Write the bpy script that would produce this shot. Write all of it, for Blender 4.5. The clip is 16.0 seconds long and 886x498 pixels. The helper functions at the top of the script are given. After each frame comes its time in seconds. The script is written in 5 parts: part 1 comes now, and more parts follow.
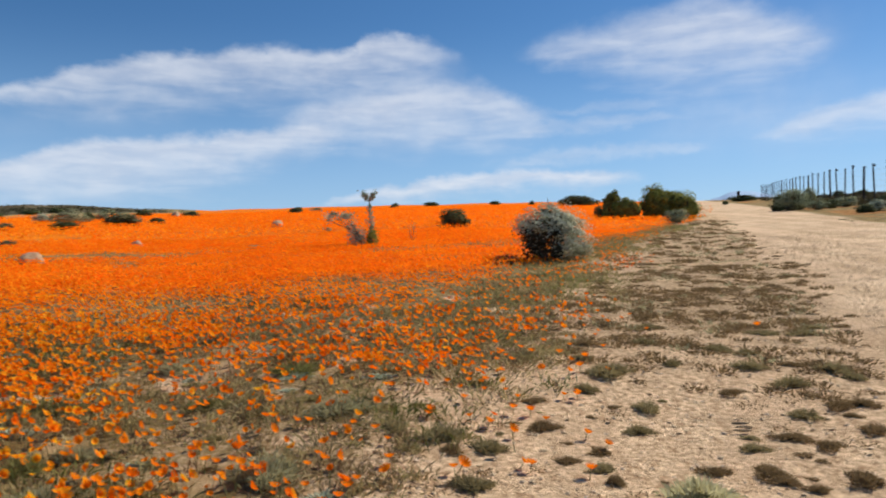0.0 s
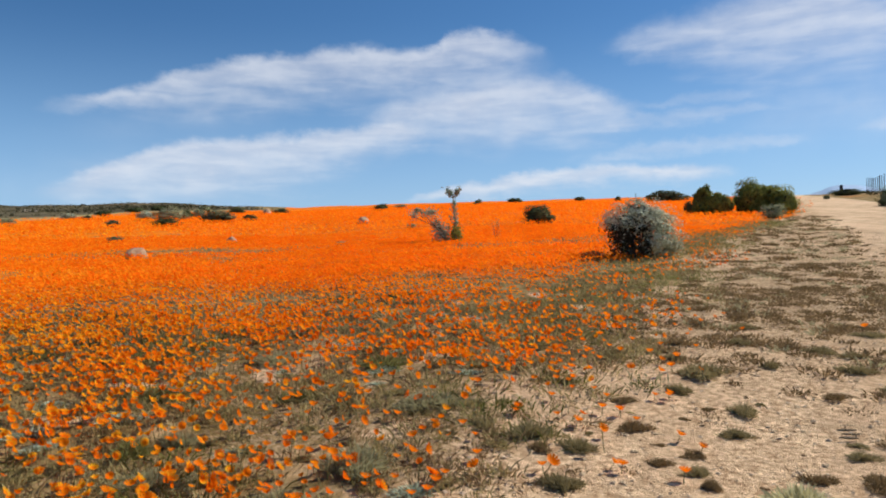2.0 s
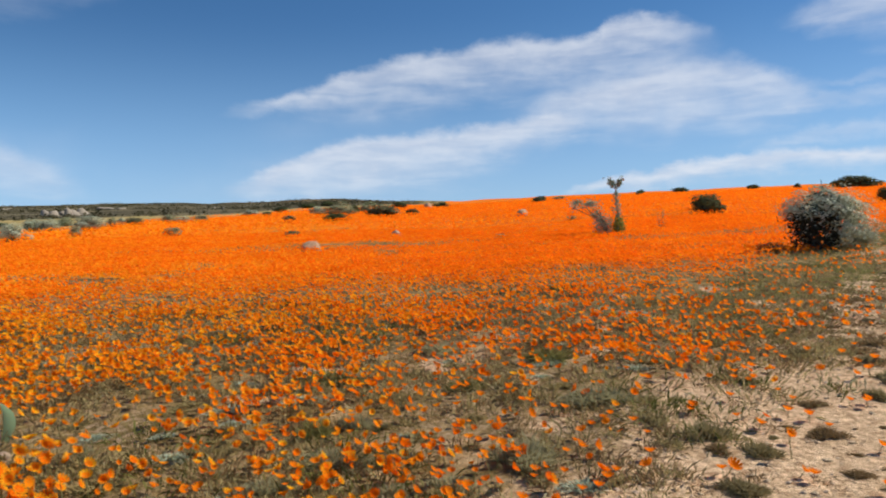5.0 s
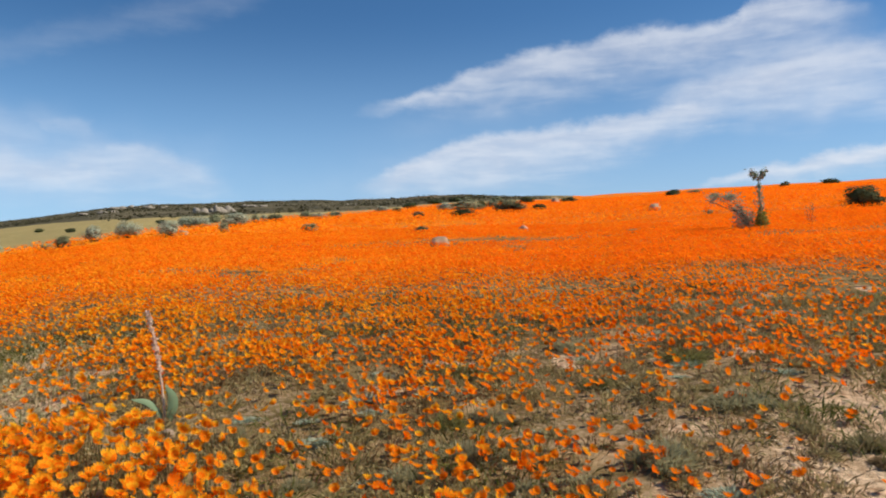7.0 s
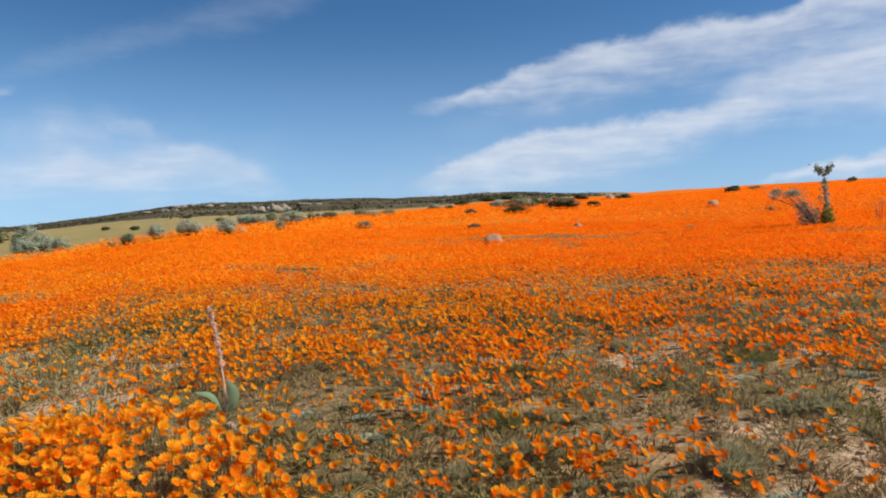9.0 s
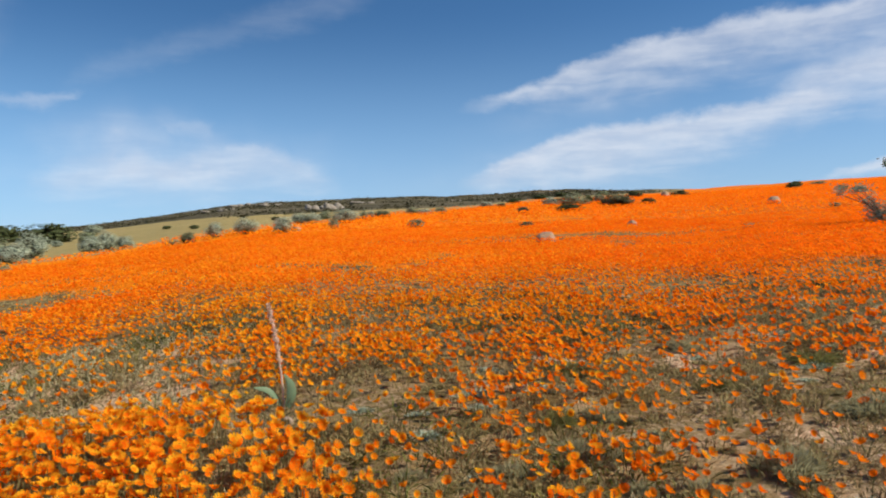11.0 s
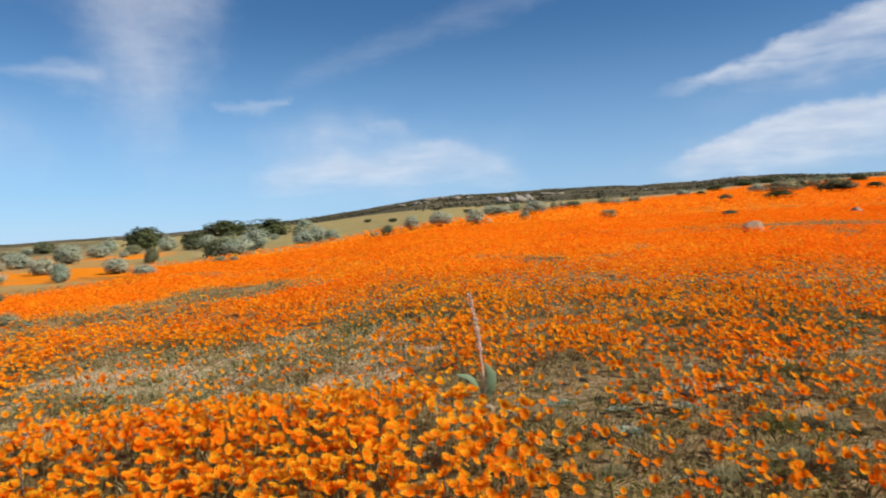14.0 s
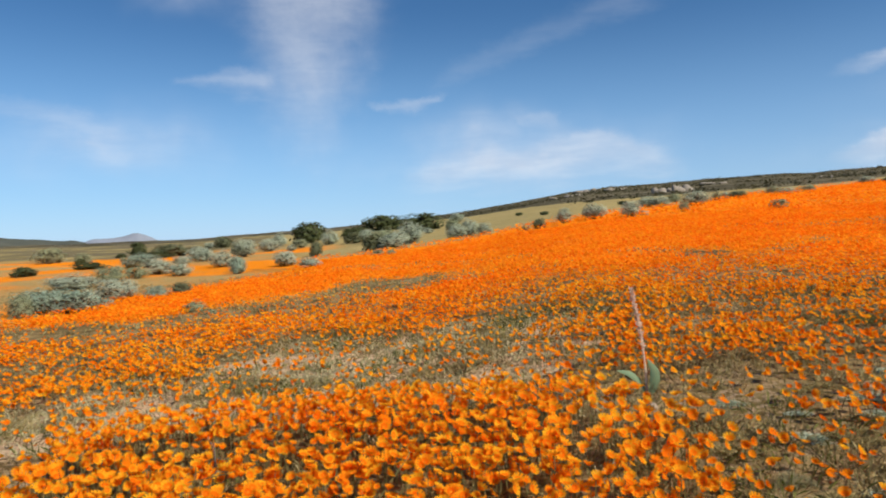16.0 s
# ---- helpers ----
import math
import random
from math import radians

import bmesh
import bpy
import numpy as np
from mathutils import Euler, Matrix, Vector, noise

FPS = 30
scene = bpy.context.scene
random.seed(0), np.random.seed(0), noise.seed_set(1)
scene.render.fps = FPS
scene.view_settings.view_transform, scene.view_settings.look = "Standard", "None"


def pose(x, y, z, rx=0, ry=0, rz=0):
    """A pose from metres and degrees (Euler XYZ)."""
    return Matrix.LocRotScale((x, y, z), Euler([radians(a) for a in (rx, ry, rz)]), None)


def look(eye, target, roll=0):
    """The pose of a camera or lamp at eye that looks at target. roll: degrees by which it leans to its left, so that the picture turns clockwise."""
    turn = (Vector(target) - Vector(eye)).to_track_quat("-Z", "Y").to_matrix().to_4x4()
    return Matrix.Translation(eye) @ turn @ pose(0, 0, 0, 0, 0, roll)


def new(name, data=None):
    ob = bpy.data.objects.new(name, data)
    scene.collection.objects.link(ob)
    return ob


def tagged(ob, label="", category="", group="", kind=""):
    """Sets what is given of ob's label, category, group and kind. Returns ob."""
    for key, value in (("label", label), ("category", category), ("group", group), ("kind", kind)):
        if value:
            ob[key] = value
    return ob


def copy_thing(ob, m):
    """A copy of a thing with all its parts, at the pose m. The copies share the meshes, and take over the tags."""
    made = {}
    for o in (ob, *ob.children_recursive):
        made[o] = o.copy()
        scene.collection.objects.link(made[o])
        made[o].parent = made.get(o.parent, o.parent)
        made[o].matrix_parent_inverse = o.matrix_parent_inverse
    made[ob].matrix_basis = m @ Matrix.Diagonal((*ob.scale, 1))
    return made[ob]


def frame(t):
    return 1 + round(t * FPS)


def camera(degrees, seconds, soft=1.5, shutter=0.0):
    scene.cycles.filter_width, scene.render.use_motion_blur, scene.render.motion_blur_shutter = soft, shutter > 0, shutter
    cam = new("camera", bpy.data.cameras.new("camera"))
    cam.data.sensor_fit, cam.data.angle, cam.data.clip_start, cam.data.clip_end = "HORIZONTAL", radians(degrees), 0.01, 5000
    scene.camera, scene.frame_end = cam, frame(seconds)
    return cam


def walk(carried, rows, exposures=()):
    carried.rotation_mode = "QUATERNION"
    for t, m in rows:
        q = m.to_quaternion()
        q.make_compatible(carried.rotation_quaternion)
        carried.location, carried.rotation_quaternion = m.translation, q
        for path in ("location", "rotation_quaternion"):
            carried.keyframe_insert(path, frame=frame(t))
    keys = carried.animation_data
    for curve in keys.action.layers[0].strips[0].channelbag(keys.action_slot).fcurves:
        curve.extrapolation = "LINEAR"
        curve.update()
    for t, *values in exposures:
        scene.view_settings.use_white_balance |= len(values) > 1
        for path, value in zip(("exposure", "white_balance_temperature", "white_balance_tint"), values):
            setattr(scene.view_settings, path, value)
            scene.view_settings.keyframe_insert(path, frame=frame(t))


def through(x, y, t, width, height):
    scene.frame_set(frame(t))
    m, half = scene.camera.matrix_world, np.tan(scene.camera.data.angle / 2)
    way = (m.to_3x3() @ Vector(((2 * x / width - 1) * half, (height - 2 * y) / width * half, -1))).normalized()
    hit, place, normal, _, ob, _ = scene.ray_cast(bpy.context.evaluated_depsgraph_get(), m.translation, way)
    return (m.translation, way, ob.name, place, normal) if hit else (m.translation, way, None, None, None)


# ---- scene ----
cam = camera(63.5, 16.0, soft=1.9, shutter=0.5)
EYE = 1.3       # height of the eye over the ground beneath it
ARM = 0.22      # the camera swings round the one who holds it
# seconds, yaw, pitch, lean to the right
ROWS = [
    (0.0, 0.00, -0.10, 1.30),
    (0.5, 2.67, -0.13, 1.30),
    (1.0, 4.42, -0.18, 1.26),
    (1.5, 6.38, -0.25, 1.21),
    (2.0, 6.63, -0.25, 1.18),
    (2.5, 9.59, -0.32, 1.16),
    (3.0, 10.42, -0.32, 1.19),
    (3.2, 11.51, -0.34, 1.20),
    (5.3, 20.83, -0.55, 1.37),
    (5.5, 22.04, -0.54, 1.30),
    (6.0, 24.34, -0.61, 1.39),
    (6.5, 27.12, -0.64, 1.40),
    (7.0, 29.28, -0.68, 1.41),
    (7.5, 30.97, -0.69, 1.34),
    (8.0, 32.43, -0.75, 1.38),
    (8.5, 32.77, -0.75, 1.38),
    (8.7, 33.03, -0.76, 1.39),
    (10.8, 36.96, -0.82, 1.50),
    (11.0, 37.58, -0.83, 1.52),
    (11.5, 39.49, -0.87, 1.58),
    (12.0, 41.59, -0.89, 1.60),
    (12.5, 44.70, -0.95, 1.60),
    (13.0, 47.38, -0.98, 1.69),
    (13.5, 50.06, -1.04, 1.77),
    (14.0, 52.64, -1.07, 1.91),
    (14.5, 55.84, -1.09, 2.02),
    (15.0, 58.45, -1.13, 2.10),
    (15.5, 62.17, -1.14, 2.22),
    (16.0, 64.65, -1.16, 2.24),
]
walk(cam, [(t, pose(-ARM * math.sin(radians(a)), ARM * math.cos(radians(a)), EYE, 90 + p, r, a)) for t, a, p, r in ROWS], [(0.0, 0.15), (16.0, 0.15)])

# ---------------------------------------------------------------- light
SUN_AZ, SUN_EL = -60.0, 43.0     # degrees; azimuth counts to the left of the first view


def heading(az, el=0.0):
    a, e = radians(az), radians(el)
    return Vector((-math.sin(a) * math.cos(e), math.cos(a) * math.cos(e), math.sin(e)))


sun = new("sun", bpy.data.lights.new("sun", "SUN"))
sun.data.energy, sun.data.angle, sun.data.color = 5.0, radians(0.53), (1.0, 0.93, 0.80)
sun.matrix_world = look(heading(SUN_AZ, SUN_EL) * 50, (0, 0, 0))


class Nodes:
    """A small writer of node trees."""

    def __init__(self, tree):
        self.t = tree
        tree.nodes.clear()

    def n(self, kind, ins=None):
        nd = self.t.nodes.new(kind)
        self.fill(nd, ins or {})
        return nd

    def fill(self, nd, ins):
        for k, v in ins.items():
            if isinstance(v, bpy.types.NodeSocket):
                self.t.links.new(v, nd.inputs[k])
            else:
                nd.inputs[k].default_value = v

    def math(self, op, a, b=0.0, c=0.0, clamp=False):
        nd = self.n("ShaderNodeMath")
        nd.operation, nd.use_clamp = op, clamp
        self.fill(nd, {0: a, 1: b, 2: c})
        return nd.outputs[0]

    def vec(self, op, a, b):
        nd = self.n("ShaderNodeVectorMath")
        nd.operation = op
        self.fill(nd, {0: a, 1: b})
        return nd.outputs[0]

    def mix(self, f, a, b):
        nd = self.n("ShaderNodeMix")
        nd.data_type = "RGBA"
        self.fill(nd, {0: f, 6: a, 7: b})
        return nd.outputs[2]

    def ramp(self, f, lo, hi):
        nd = self.n("ShaderNodeMapRange")
        nd.interpolation_type = "SMOOTHSTEP"
        self.fill(nd, {0: f, 1: lo, 2: hi, 3: 0.0, 4: 1.0})
        return nd.outputs[0]

    def noise(self, vec, scale, detail=4.0, rough=0.55, dist=0.0):
        return self.n("ShaderNodeTexNoise", {"Vector": vec, "Scale": scale, "Detail": detail, "Roughness": rough, "Distortion": dist}).outputs[0]


def rgb(r, g, b):
    return (r, g, b, 1.0)


# sky: clear air with long drifting clouds, each laid out by azimuth, upper and lower edge in degrees
UPPER = [(-2.9, 14.38, 12.85), (-0.9, 15.54, 12.73), (1.6, 16.25, 12.66), (5.7, 16.43, 12.56), (7.2, 15.59, 12.47), (12.3, 15.56, 12.06), (14.2, 15.57, 11.61), (15.7, 15.41, 11.88), (17.8, 14.99, 11.42), (21.0, 14.76, 11.17), (23.7, 14.22, 11.01), (27.8, 12.89, 10.44), (32.1, 11.31, 10.19), (35.2, 10.57, 9.79), (36.6, 9.92, 9.65)]
MIDDLE = [(-9.9, 9.78, 9.18), (-7.7, 10.76, 8.32), (-5.1, 12.08, 7.80), (-2.4, 12.95, 8.15), (0.8, 13.03, 8.41), (3.5, 12.55, 8.45), (5.7, 11.89, 8.63), (7.1, 11.78, 8.57), (9.8, 11.16, 8.83), (12.1, 10.73, 9.52), (13.9, 10.30, 9.78)]
LOWER = [(6.3, 9.18, 8.56), (8.0, 9.62, 8.05), (11.6, 9.77, 7.00), (13.9, 9.35, 6.5), (16.6, 9.11, 5.58), (21.1, 8.72, 4.99), (23.8, 8.38, 4.6), (27.7, 7.99, 4.52), (31.3, 6.65, 3.77), (34.0, 5.42, 3.40), (36.7, 4.38, 3.48)]
BROW = [(-16.6, 5.15, 4.76), (-14.1, 5.66, 4.66), (-9.8, 5.99, 4.62), (-5.4, 6.02, 4.59), (-1.8, 5.90, 4.33), (1.9, 5.31, 3.96), (5.5, 4.74, 3.58), (8.2, 4.06, 3.44), (10.8, 3.65, 3.47)]
STREAK_A = [(-21.1, 7.20, 6.91), (-18.3, 7.52, 6.81), (-14.2, 7.56, 6.62), (-9.8, 7.52, 6.51), (-6.3, 6.96, 6.21), (-3.6, 6.29, 6.07)]
STREAK_B = [(-19.2, 9.51, 9.35), (-17.2, 9.84, 9.29), (-14.2, 9.87, 8.85), (-10.8, 9.74, 8.70), (-7.7, 9.46, 8.58), (-5.0, 8.77, 8.51)]
STREAK_C = [(-17.6, 10.47, 10.22), (-15.1, 10.83, 10.16), (-11.7, 10.76, 10.12), (-8.1, 10.39, 10.22)]
PUFF = [(-30.1, 13.37, 12.93), (-27.7, 14.79, 12.60), (-25.5, 15.94, 12.27), (-22.1, 17.49, 11.94), (-19.0, 17.51, 11.93), (-16.5, 17.17, 12.32), (-12.2, 16.52, 13.22), (-8.3, 15.56, 14.06), (-5.6, 14.78, 14.45)]
EAST = [(-50.0, 9.00, 5.50), (-44.0, 9.60, 6.00), (-31.9, 9.80, 7.22), (-29.7, 9.44, 7.21), (-27.6, 8.98, 7.25), (-25.4, 8.32, 7.40), (-22.3, 7.77, 7.61)]
BANK = [(44.8, 4.56, 3.67), (48.3, 6.15, 3.95), (50.4, 7.33, 3.97), (53.0, 7.57, 4.00), (55.1, 7.25, 4.01), (57.9, 6.37, 4.02), (59.9, 6.67, 4.03), (62.1, 6.46, 3.82), (64.7, 6.04, 3.61), (66.8, 5.64, 3.60), (68.5, 4.82, 3.59)]
TUFT = [(54.8, 8.58, 8.24), (55.7, 9.25, 8.13), (57.3, 9.09, 8.22), (58.9, 8.91, 8.48)]
BAR = [(50.4, 7.08, 6.82), (52.5, 7.53, 6.79), (54.7, 7.45, 7.10)]
KNOT = [(63.9, 10.98, 10.64), (65.3, 10.77, 10.08), (66.7, 10.73, 9.78), (68.5, 10.61, 9.92), (70.3, 10.39, 10.22)]
TRAIL = [(41.7, 19.42, 18.22), (45.3, 18.99, 17.19), (49.7, 17.96, 15.87), (51.8, 17.16, 15.57), (56.1, 15.94, 14.29), (59.8, 14.52, 13.06), (63.4, 12.93, 11.52), (66.2, 11.41, 10.33)]
WISP = [(76.8, 12.40, 11.35), (78.9, 12.96, 11.04), (81.0, 12.99, 11.51), (83.4, 12.43, 11.62), (85.6, 12.03, 11.79)]
WEST = [(86.8, 7.79, 6.97), (89.0, 9.04, 7.35), (90.8, 9.77, 7.95), (92.6, 10.00, 8.45), (94.3, 10.14, 8.85), (96.0, 10.12, 9.00), (112.0, 9.00, 6.50), (118.0, 8.00, 7.00)]
PLUME = [(66.5, 24.0, 18.0), (68.5, 24.0, 15.5), (70.5, 24.0, 12.5), (72.5, 24.0, 10.0), (74.7, 24.0, 8.6), (77.0, 24.0, 10.0), (79.0, 24.0, 13.5), (80.6, 24.0, 17.0), (82.0, 24.0, 19.0)]
BANDS = [   # edges, weight, softness of the upper edge
    (UPPER, 0.73, 0.9), (MIDDLE, 0.66, 1.5), (LOWER, 0.78, 0.9), (BROW, 0.95, 0.7),
    (STREAK_A, 0.46, 0.8), (STREAK_B, 0.44, 0.8), (STREAK_C, 0.34, 0.7), (PUFF, 0.72, 2.2), (EAST, 0.66, 1.0),
    (BANK, 0.48, 1.6), (TUFT, 0.24, 0.8), (BAR, 0.30, 0.6), (KNOT, 0.42, 0.7), (TRAIL, 0.18, 2.2), (WISP, 0.36, 1.0), (WEST, 0.30, 1.4),
]
VEILS = [   # azimuth, height, half length, half width, tilt, weight
    (75.0, 12.5, 9, 6.5, 85, 0.36), (83.6, 18.5, 7, 4.0, 5, 0.6), (5, 11.5, 16, 5.0, 0, 0.62), (0, 8.8, 17, 3.2, 0, 0.36),
    (-24, 9.0, 18, 6.5, 0, 0.45), (-22, 14.5, 18, 6.0, 0, 0.4), (26, 5.6, 22, 4.6, -6, 0.55), (58, 5.5, 26, 5.6, 0, 0.6), (90, 7.5, 18, 5.5, 0, 0.58),
    (62, 8.7, 12, 3.6, 0, 0.3), (24, 10.5, 20, 3.0, -9, 0.34), (125, 14, 25, 5, 10, 0.8), (-60, 20, 25, 7, -8, 0.8), (170, 25, 30, 9, 5, 0.8), (-110, 12, 25, 4, 3, 0.8),
]
world = bpy.data.worlds.new("sky")
scene.world = world
world.use_nodes = True
w = Nodes(world.node_tree)
sky = w.n("ShaderNodeTexSky")
sky.sky_type, sky.sun_disc, sky.sun_elevation, sky.sun_rotation = "NISHITA", False, radians(SUN_EL), radians(-SUN_AZ)
sky.altitude, sky.air_density, sky.dust_density, sky.ozone_density = 900.0, 1.0, 0.3, 5.0
way = w.n("ShaderNodeTexCoord").outputs["Generated"]
sep = w.n("ShaderNodeSeparateXYZ", {0: way})
az = w.math("MULTIPLY", w.math("ARCTAN2", w.math("MULTIPLY", sep.outputs[0], -1.0), sep.outputs[1]), 57.2958)
el = w.math("MULTIPLY", w.math("ARCSINE", sep.outputs[2]), 57.2958)
flat = w.n("ShaderNodeCombineXYZ", {0: az, 1: el}).outputs[0]
streak = w.n("ShaderNodeMapping", {"Vector": flat, "Rotation": (0, 0, radians(8)), "Scale": (0.055, 0.26, 1.0)}).outputs[0]
puffs = w.n("ShaderNodeTexNoise", {"Vector": w.n("ShaderNodeMapping", {"Vector": flat, "Scale": (0.7, 1.0, 1.0)}).outputs[0], "Scale": 0.62, "Detail": 5.0, "Roughness": 0.58}).outputs["Color"]
puffs = w.vec("MULTIPLY", w.vec("SUBTRACT", puffs, (0.5, 0.5, 0.5)), (2.4, 1.7, 0.0))
bent = w.vec("ADD", flat, puffs)
drifted = w.n("ShaderNodeTexNoise", {"Vector": flat, "Scale": 0.3, "Detail": 1.5, "Roughness": 0.5}).outputs["Color"]
drifted = w.vec("ADD", flat, w.vec("MULTIPLY", w.vec("SUBTRACT", drifted, (0.5, 0.5, 0.5)), (5.0, 3.0, 0.0)))
bent_xy = w.n("ShaderNodeSeparateXYZ", {0: bent})
combed = w.noise(streak, 4.0, 4.0, 0.5, 0.3)


def edge_curve(points, pos):
    """A curve of heights against azimuth, both brought to 0..1."""
    nd = w.n("ShaderNodeFloatCurve", {1: pos})
    cv = nd.mapping.curves[0]
    while len(cv.points) < len(points):
        cv.points.new(0.5, 0.5)
    for p, (u, v) in zip(cv.points, points):
        p.location = (u, v)
    nd.mapping.update()
    return w.math("MULTIPLY", nd.outputs[0], 25.0)


tufted = w.noise(flat, 0.3, 5.0, 0.55)


def band(rows, weight, soft, grain=combed, fade=0.14):
    """One long cloud: a lumpy upper edge, a body and an underside that frays out."""
    lo, hi = rows[0][0], rows[-1][0]
    pos = w.math("DIVIDE", w.math("SUBTRACT", bent_xy.outputs[0], lo), hi - lo, clamp=True)
    top = edge_curve([((a - lo) / (hi - lo), t / 25.0) for a, t, b in rows], pos)
    low_edge = edge_curve([((a - lo) / (hi - lo), b / 25.0) for a, t, b in rows], pos)
    drop = w.math("SUBTRACT", top, bent_xy.outputs[1])
    deep = w.math("DIVIDE", drop, w.math("MAXIMUM", w.math("SUBTRACT", top, low_edge), 0.3))
    under = w.math("MULTIPLY_ADD", grain, 0.9, w.math("MULTIPLY_ADD", deep, -1.0, 0.85))
    d = w.math("MULTIPLY", w.ramp(drop, -0.4 * soft, 0.8 * soft), w.ramp(under, -0.15, 1.35))
    ends = w.math("MULTIPLY", w.ramp(pos, 0.0, fade), w.ramp(pos, 1.0, 1.0 - fade))
    return w.math("MULTIPLY", w.math("MULTIPLY", d, ends), weight)


clear_part = 1.0
for rows in BANDS:
    clear_part = w.math("MULTIPLY", clear_part, w.math("SUBTRACT", 1.0, band(*rows)))
clear_part = w.math("MULTIPLY", clear_part, w.math("SUBTRACT", 1.0, band(PLUME, 0.58, 1.5, tufted, 0.42)))
veil = 0.0
for ca, ce, cl, cw, ct, cs in VEILS:
    m = w.n("ShaderNodeMapping")
    m.vector_type = "TEXTURE"
    w.fill(m, {"Vector": drifted, "Location": (ca, ce, 0), "Rotation": (0, 0, radians(ct)), "Scale": (cl, cw, 1)})
    ball = w.n("ShaderNodeTexGradient", {0: m.outputs[0]})
    ball.gradient_type = "QUADRATIC_SPHERE"
    veil = w.math("MULTIPLY_ADD", ball.outputs[1], cs, veil)
wisps = w.noise(flat, 0.17, 7.0, 0.55)
veil = w.math("MULTIPLY", w.ramp(w.math("MULTIPLY", veil, w.math("MULTIPLY_ADD", wisps, 1.5, 0.25)), 0.0, 1.0), 0.85)
clear_part = w.math("MULTIPLY", clear_part, w.math("SUBTRACT", 1.0, veil))
fine = w.noise(flat, 0.8, 6.0, 0.58)
cover = w.math("MULTIPLY", w.math("SUBTRACT", 1.0, clear_part), w.math("MULTIPLY_ADD", fine, 0.36, 0.80), clamp=True)
cover = w.math("MULTIPLY", cover, 0.92)
low = w.math("MULTIPLY", w.ramp(el, 18.0, -1.0), 0.6)
haze = w.mix(w.ramp(az, 15.0, 80.0), rgb(4.7, 6.75, 9.9), rgb(5.1, 8.0, 11.9))
clear = w.mix(low, sky.outputs[0], haze)
hue = w.n("ShaderNodeHueSaturation", {"Saturation": 1.18, "Value": 1.0, "Color": clear}).outputs[0]
shade = w.mix(w.ramp(combed, 0.35, 0.65), rgb(7.3, 7.7, 8.7), rgb(8.5, 8.8, 9.5))
clouded = w.mix(cover, hue, shade)
w.n("ShaderNodeOutputWorld", {0: w.n("ShaderNodeBackground", {0: clouded, 1: 0.085}).outputs[0]})

# ---------------------------------------------------------------- materials


def material(name):
    m = bpy.data.materials.new(name)
    m.use_nodes = True
    return m, Nodes(m.node_tree)


def finish(nd, color, rough=0.8, bump=None, depth=0.01, strength=1.0, metal=0.0, through=0.0, through_color=None, shine=0.06):
    ins = {"Base Color": color, "Roughness": rough, "Metallic": metal, "Specular IOR Level": shine}
    if bump is not None:
        ins["Normal"] = nd.n("ShaderNodeBump", {"Height": bump, "Distance": depth, "Strength": strength}).outputs[0]
    sh = nd.n("ShaderNodeBsdfPrincipled", ins).outputs[0]
    if through:
        tr = nd.n("ShaderNodeBsdfTranslucent", {0: through_color or color}).outputs[0]
        sh = nd.n("ShaderNodeMixShader", {0: through, 1: sh, 2: tr}).outputs[0]
    nd.n("ShaderNodeOutputMaterial", {0: sh})


def leafy(name, dark, light, through=0.25, rough=0.75):
    """Leaves: each one of its own tone between dark and light."""
    m, nd = material(name)
    geo = nd.n("ShaderNodeNewGeometry")
    pos = geo.outputs["Position"]
    f = nd.math("MULTIPLY_ADD", geo.outputs["Random Per Island"], 0.42, nd.math("MULTIPLY", nd.noise(pos, 3.0, 3.0), 0.62))
    finish(nd, nd.mix(f, rgb(*dark), rgb(*light)), rough, through=through)
    return m


def petal(name, deep, bright):
    m, nd = material(name)
    geo = nd.n("ShaderNodeNewGeometry")
    patch = nd.noise(geo.outputs["Position"], 0.7, 3.0)
    f = nd.math("MULTIPLY_ADD", geo.outputs["Random Per Island"], 0.75, nd.math("MULTIPLY_ADD", patch, 0.9, -0.3), clamp=True)
    through_color = nd.mix(f, rgb(deep[0], deep[1] * 0.85, deep[2]), rgb(bright[0], bright[1] * 0.85, bright[2]))
    finish(nd, nd.mix(f, rgb(*deep), rgb(*bright)), 0.7, through=0.5, through_color=through_color, shine=0.02)
    return m


def woody(name, a, b):
    m, nd = material(name)
    tc = nd.n("ShaderNodeTexCoord").outputs["Object"]
    st = nd.n("ShaderNodeMapping", {"Vector": tc, "Scale": (30, 30, 4)}).outputs[0]
    g = nd.noise(st, 1.0, 5.0, 0.6)
    finish(nd, nd.mix(g, rgb(*a), rgb(*b)), 0.85, g, 0.01)
    return m


def stone(name, a, b, scale=6.0):
    m, nd = material(name)
    tc = nd.n("ShaderNodeTexCoord").outputs["Object"]
    big = nd.noise(tc, scale, 6.0, 0.6)
    small = nd.noise(tc, scale * 9, 4.0, 0.7)
    lichen = nd.ramp(nd.noise(tc, scale * 2.3, 3.0), 0.58, 0.7)
    col = nd.mix(big, rgb(*a), rgb(*b))
    col = nd.mix(nd.math("MULTIPLY", lichen, 0.5), col, rgb(a[0] * 0.5, a[1] * 0.5, a[2] * 0.5))
    finish(nd, col, 0.9, nd.math("ADD", big, nd.math("MULTIPLY", small, 0.4)), 0.03)
    return m


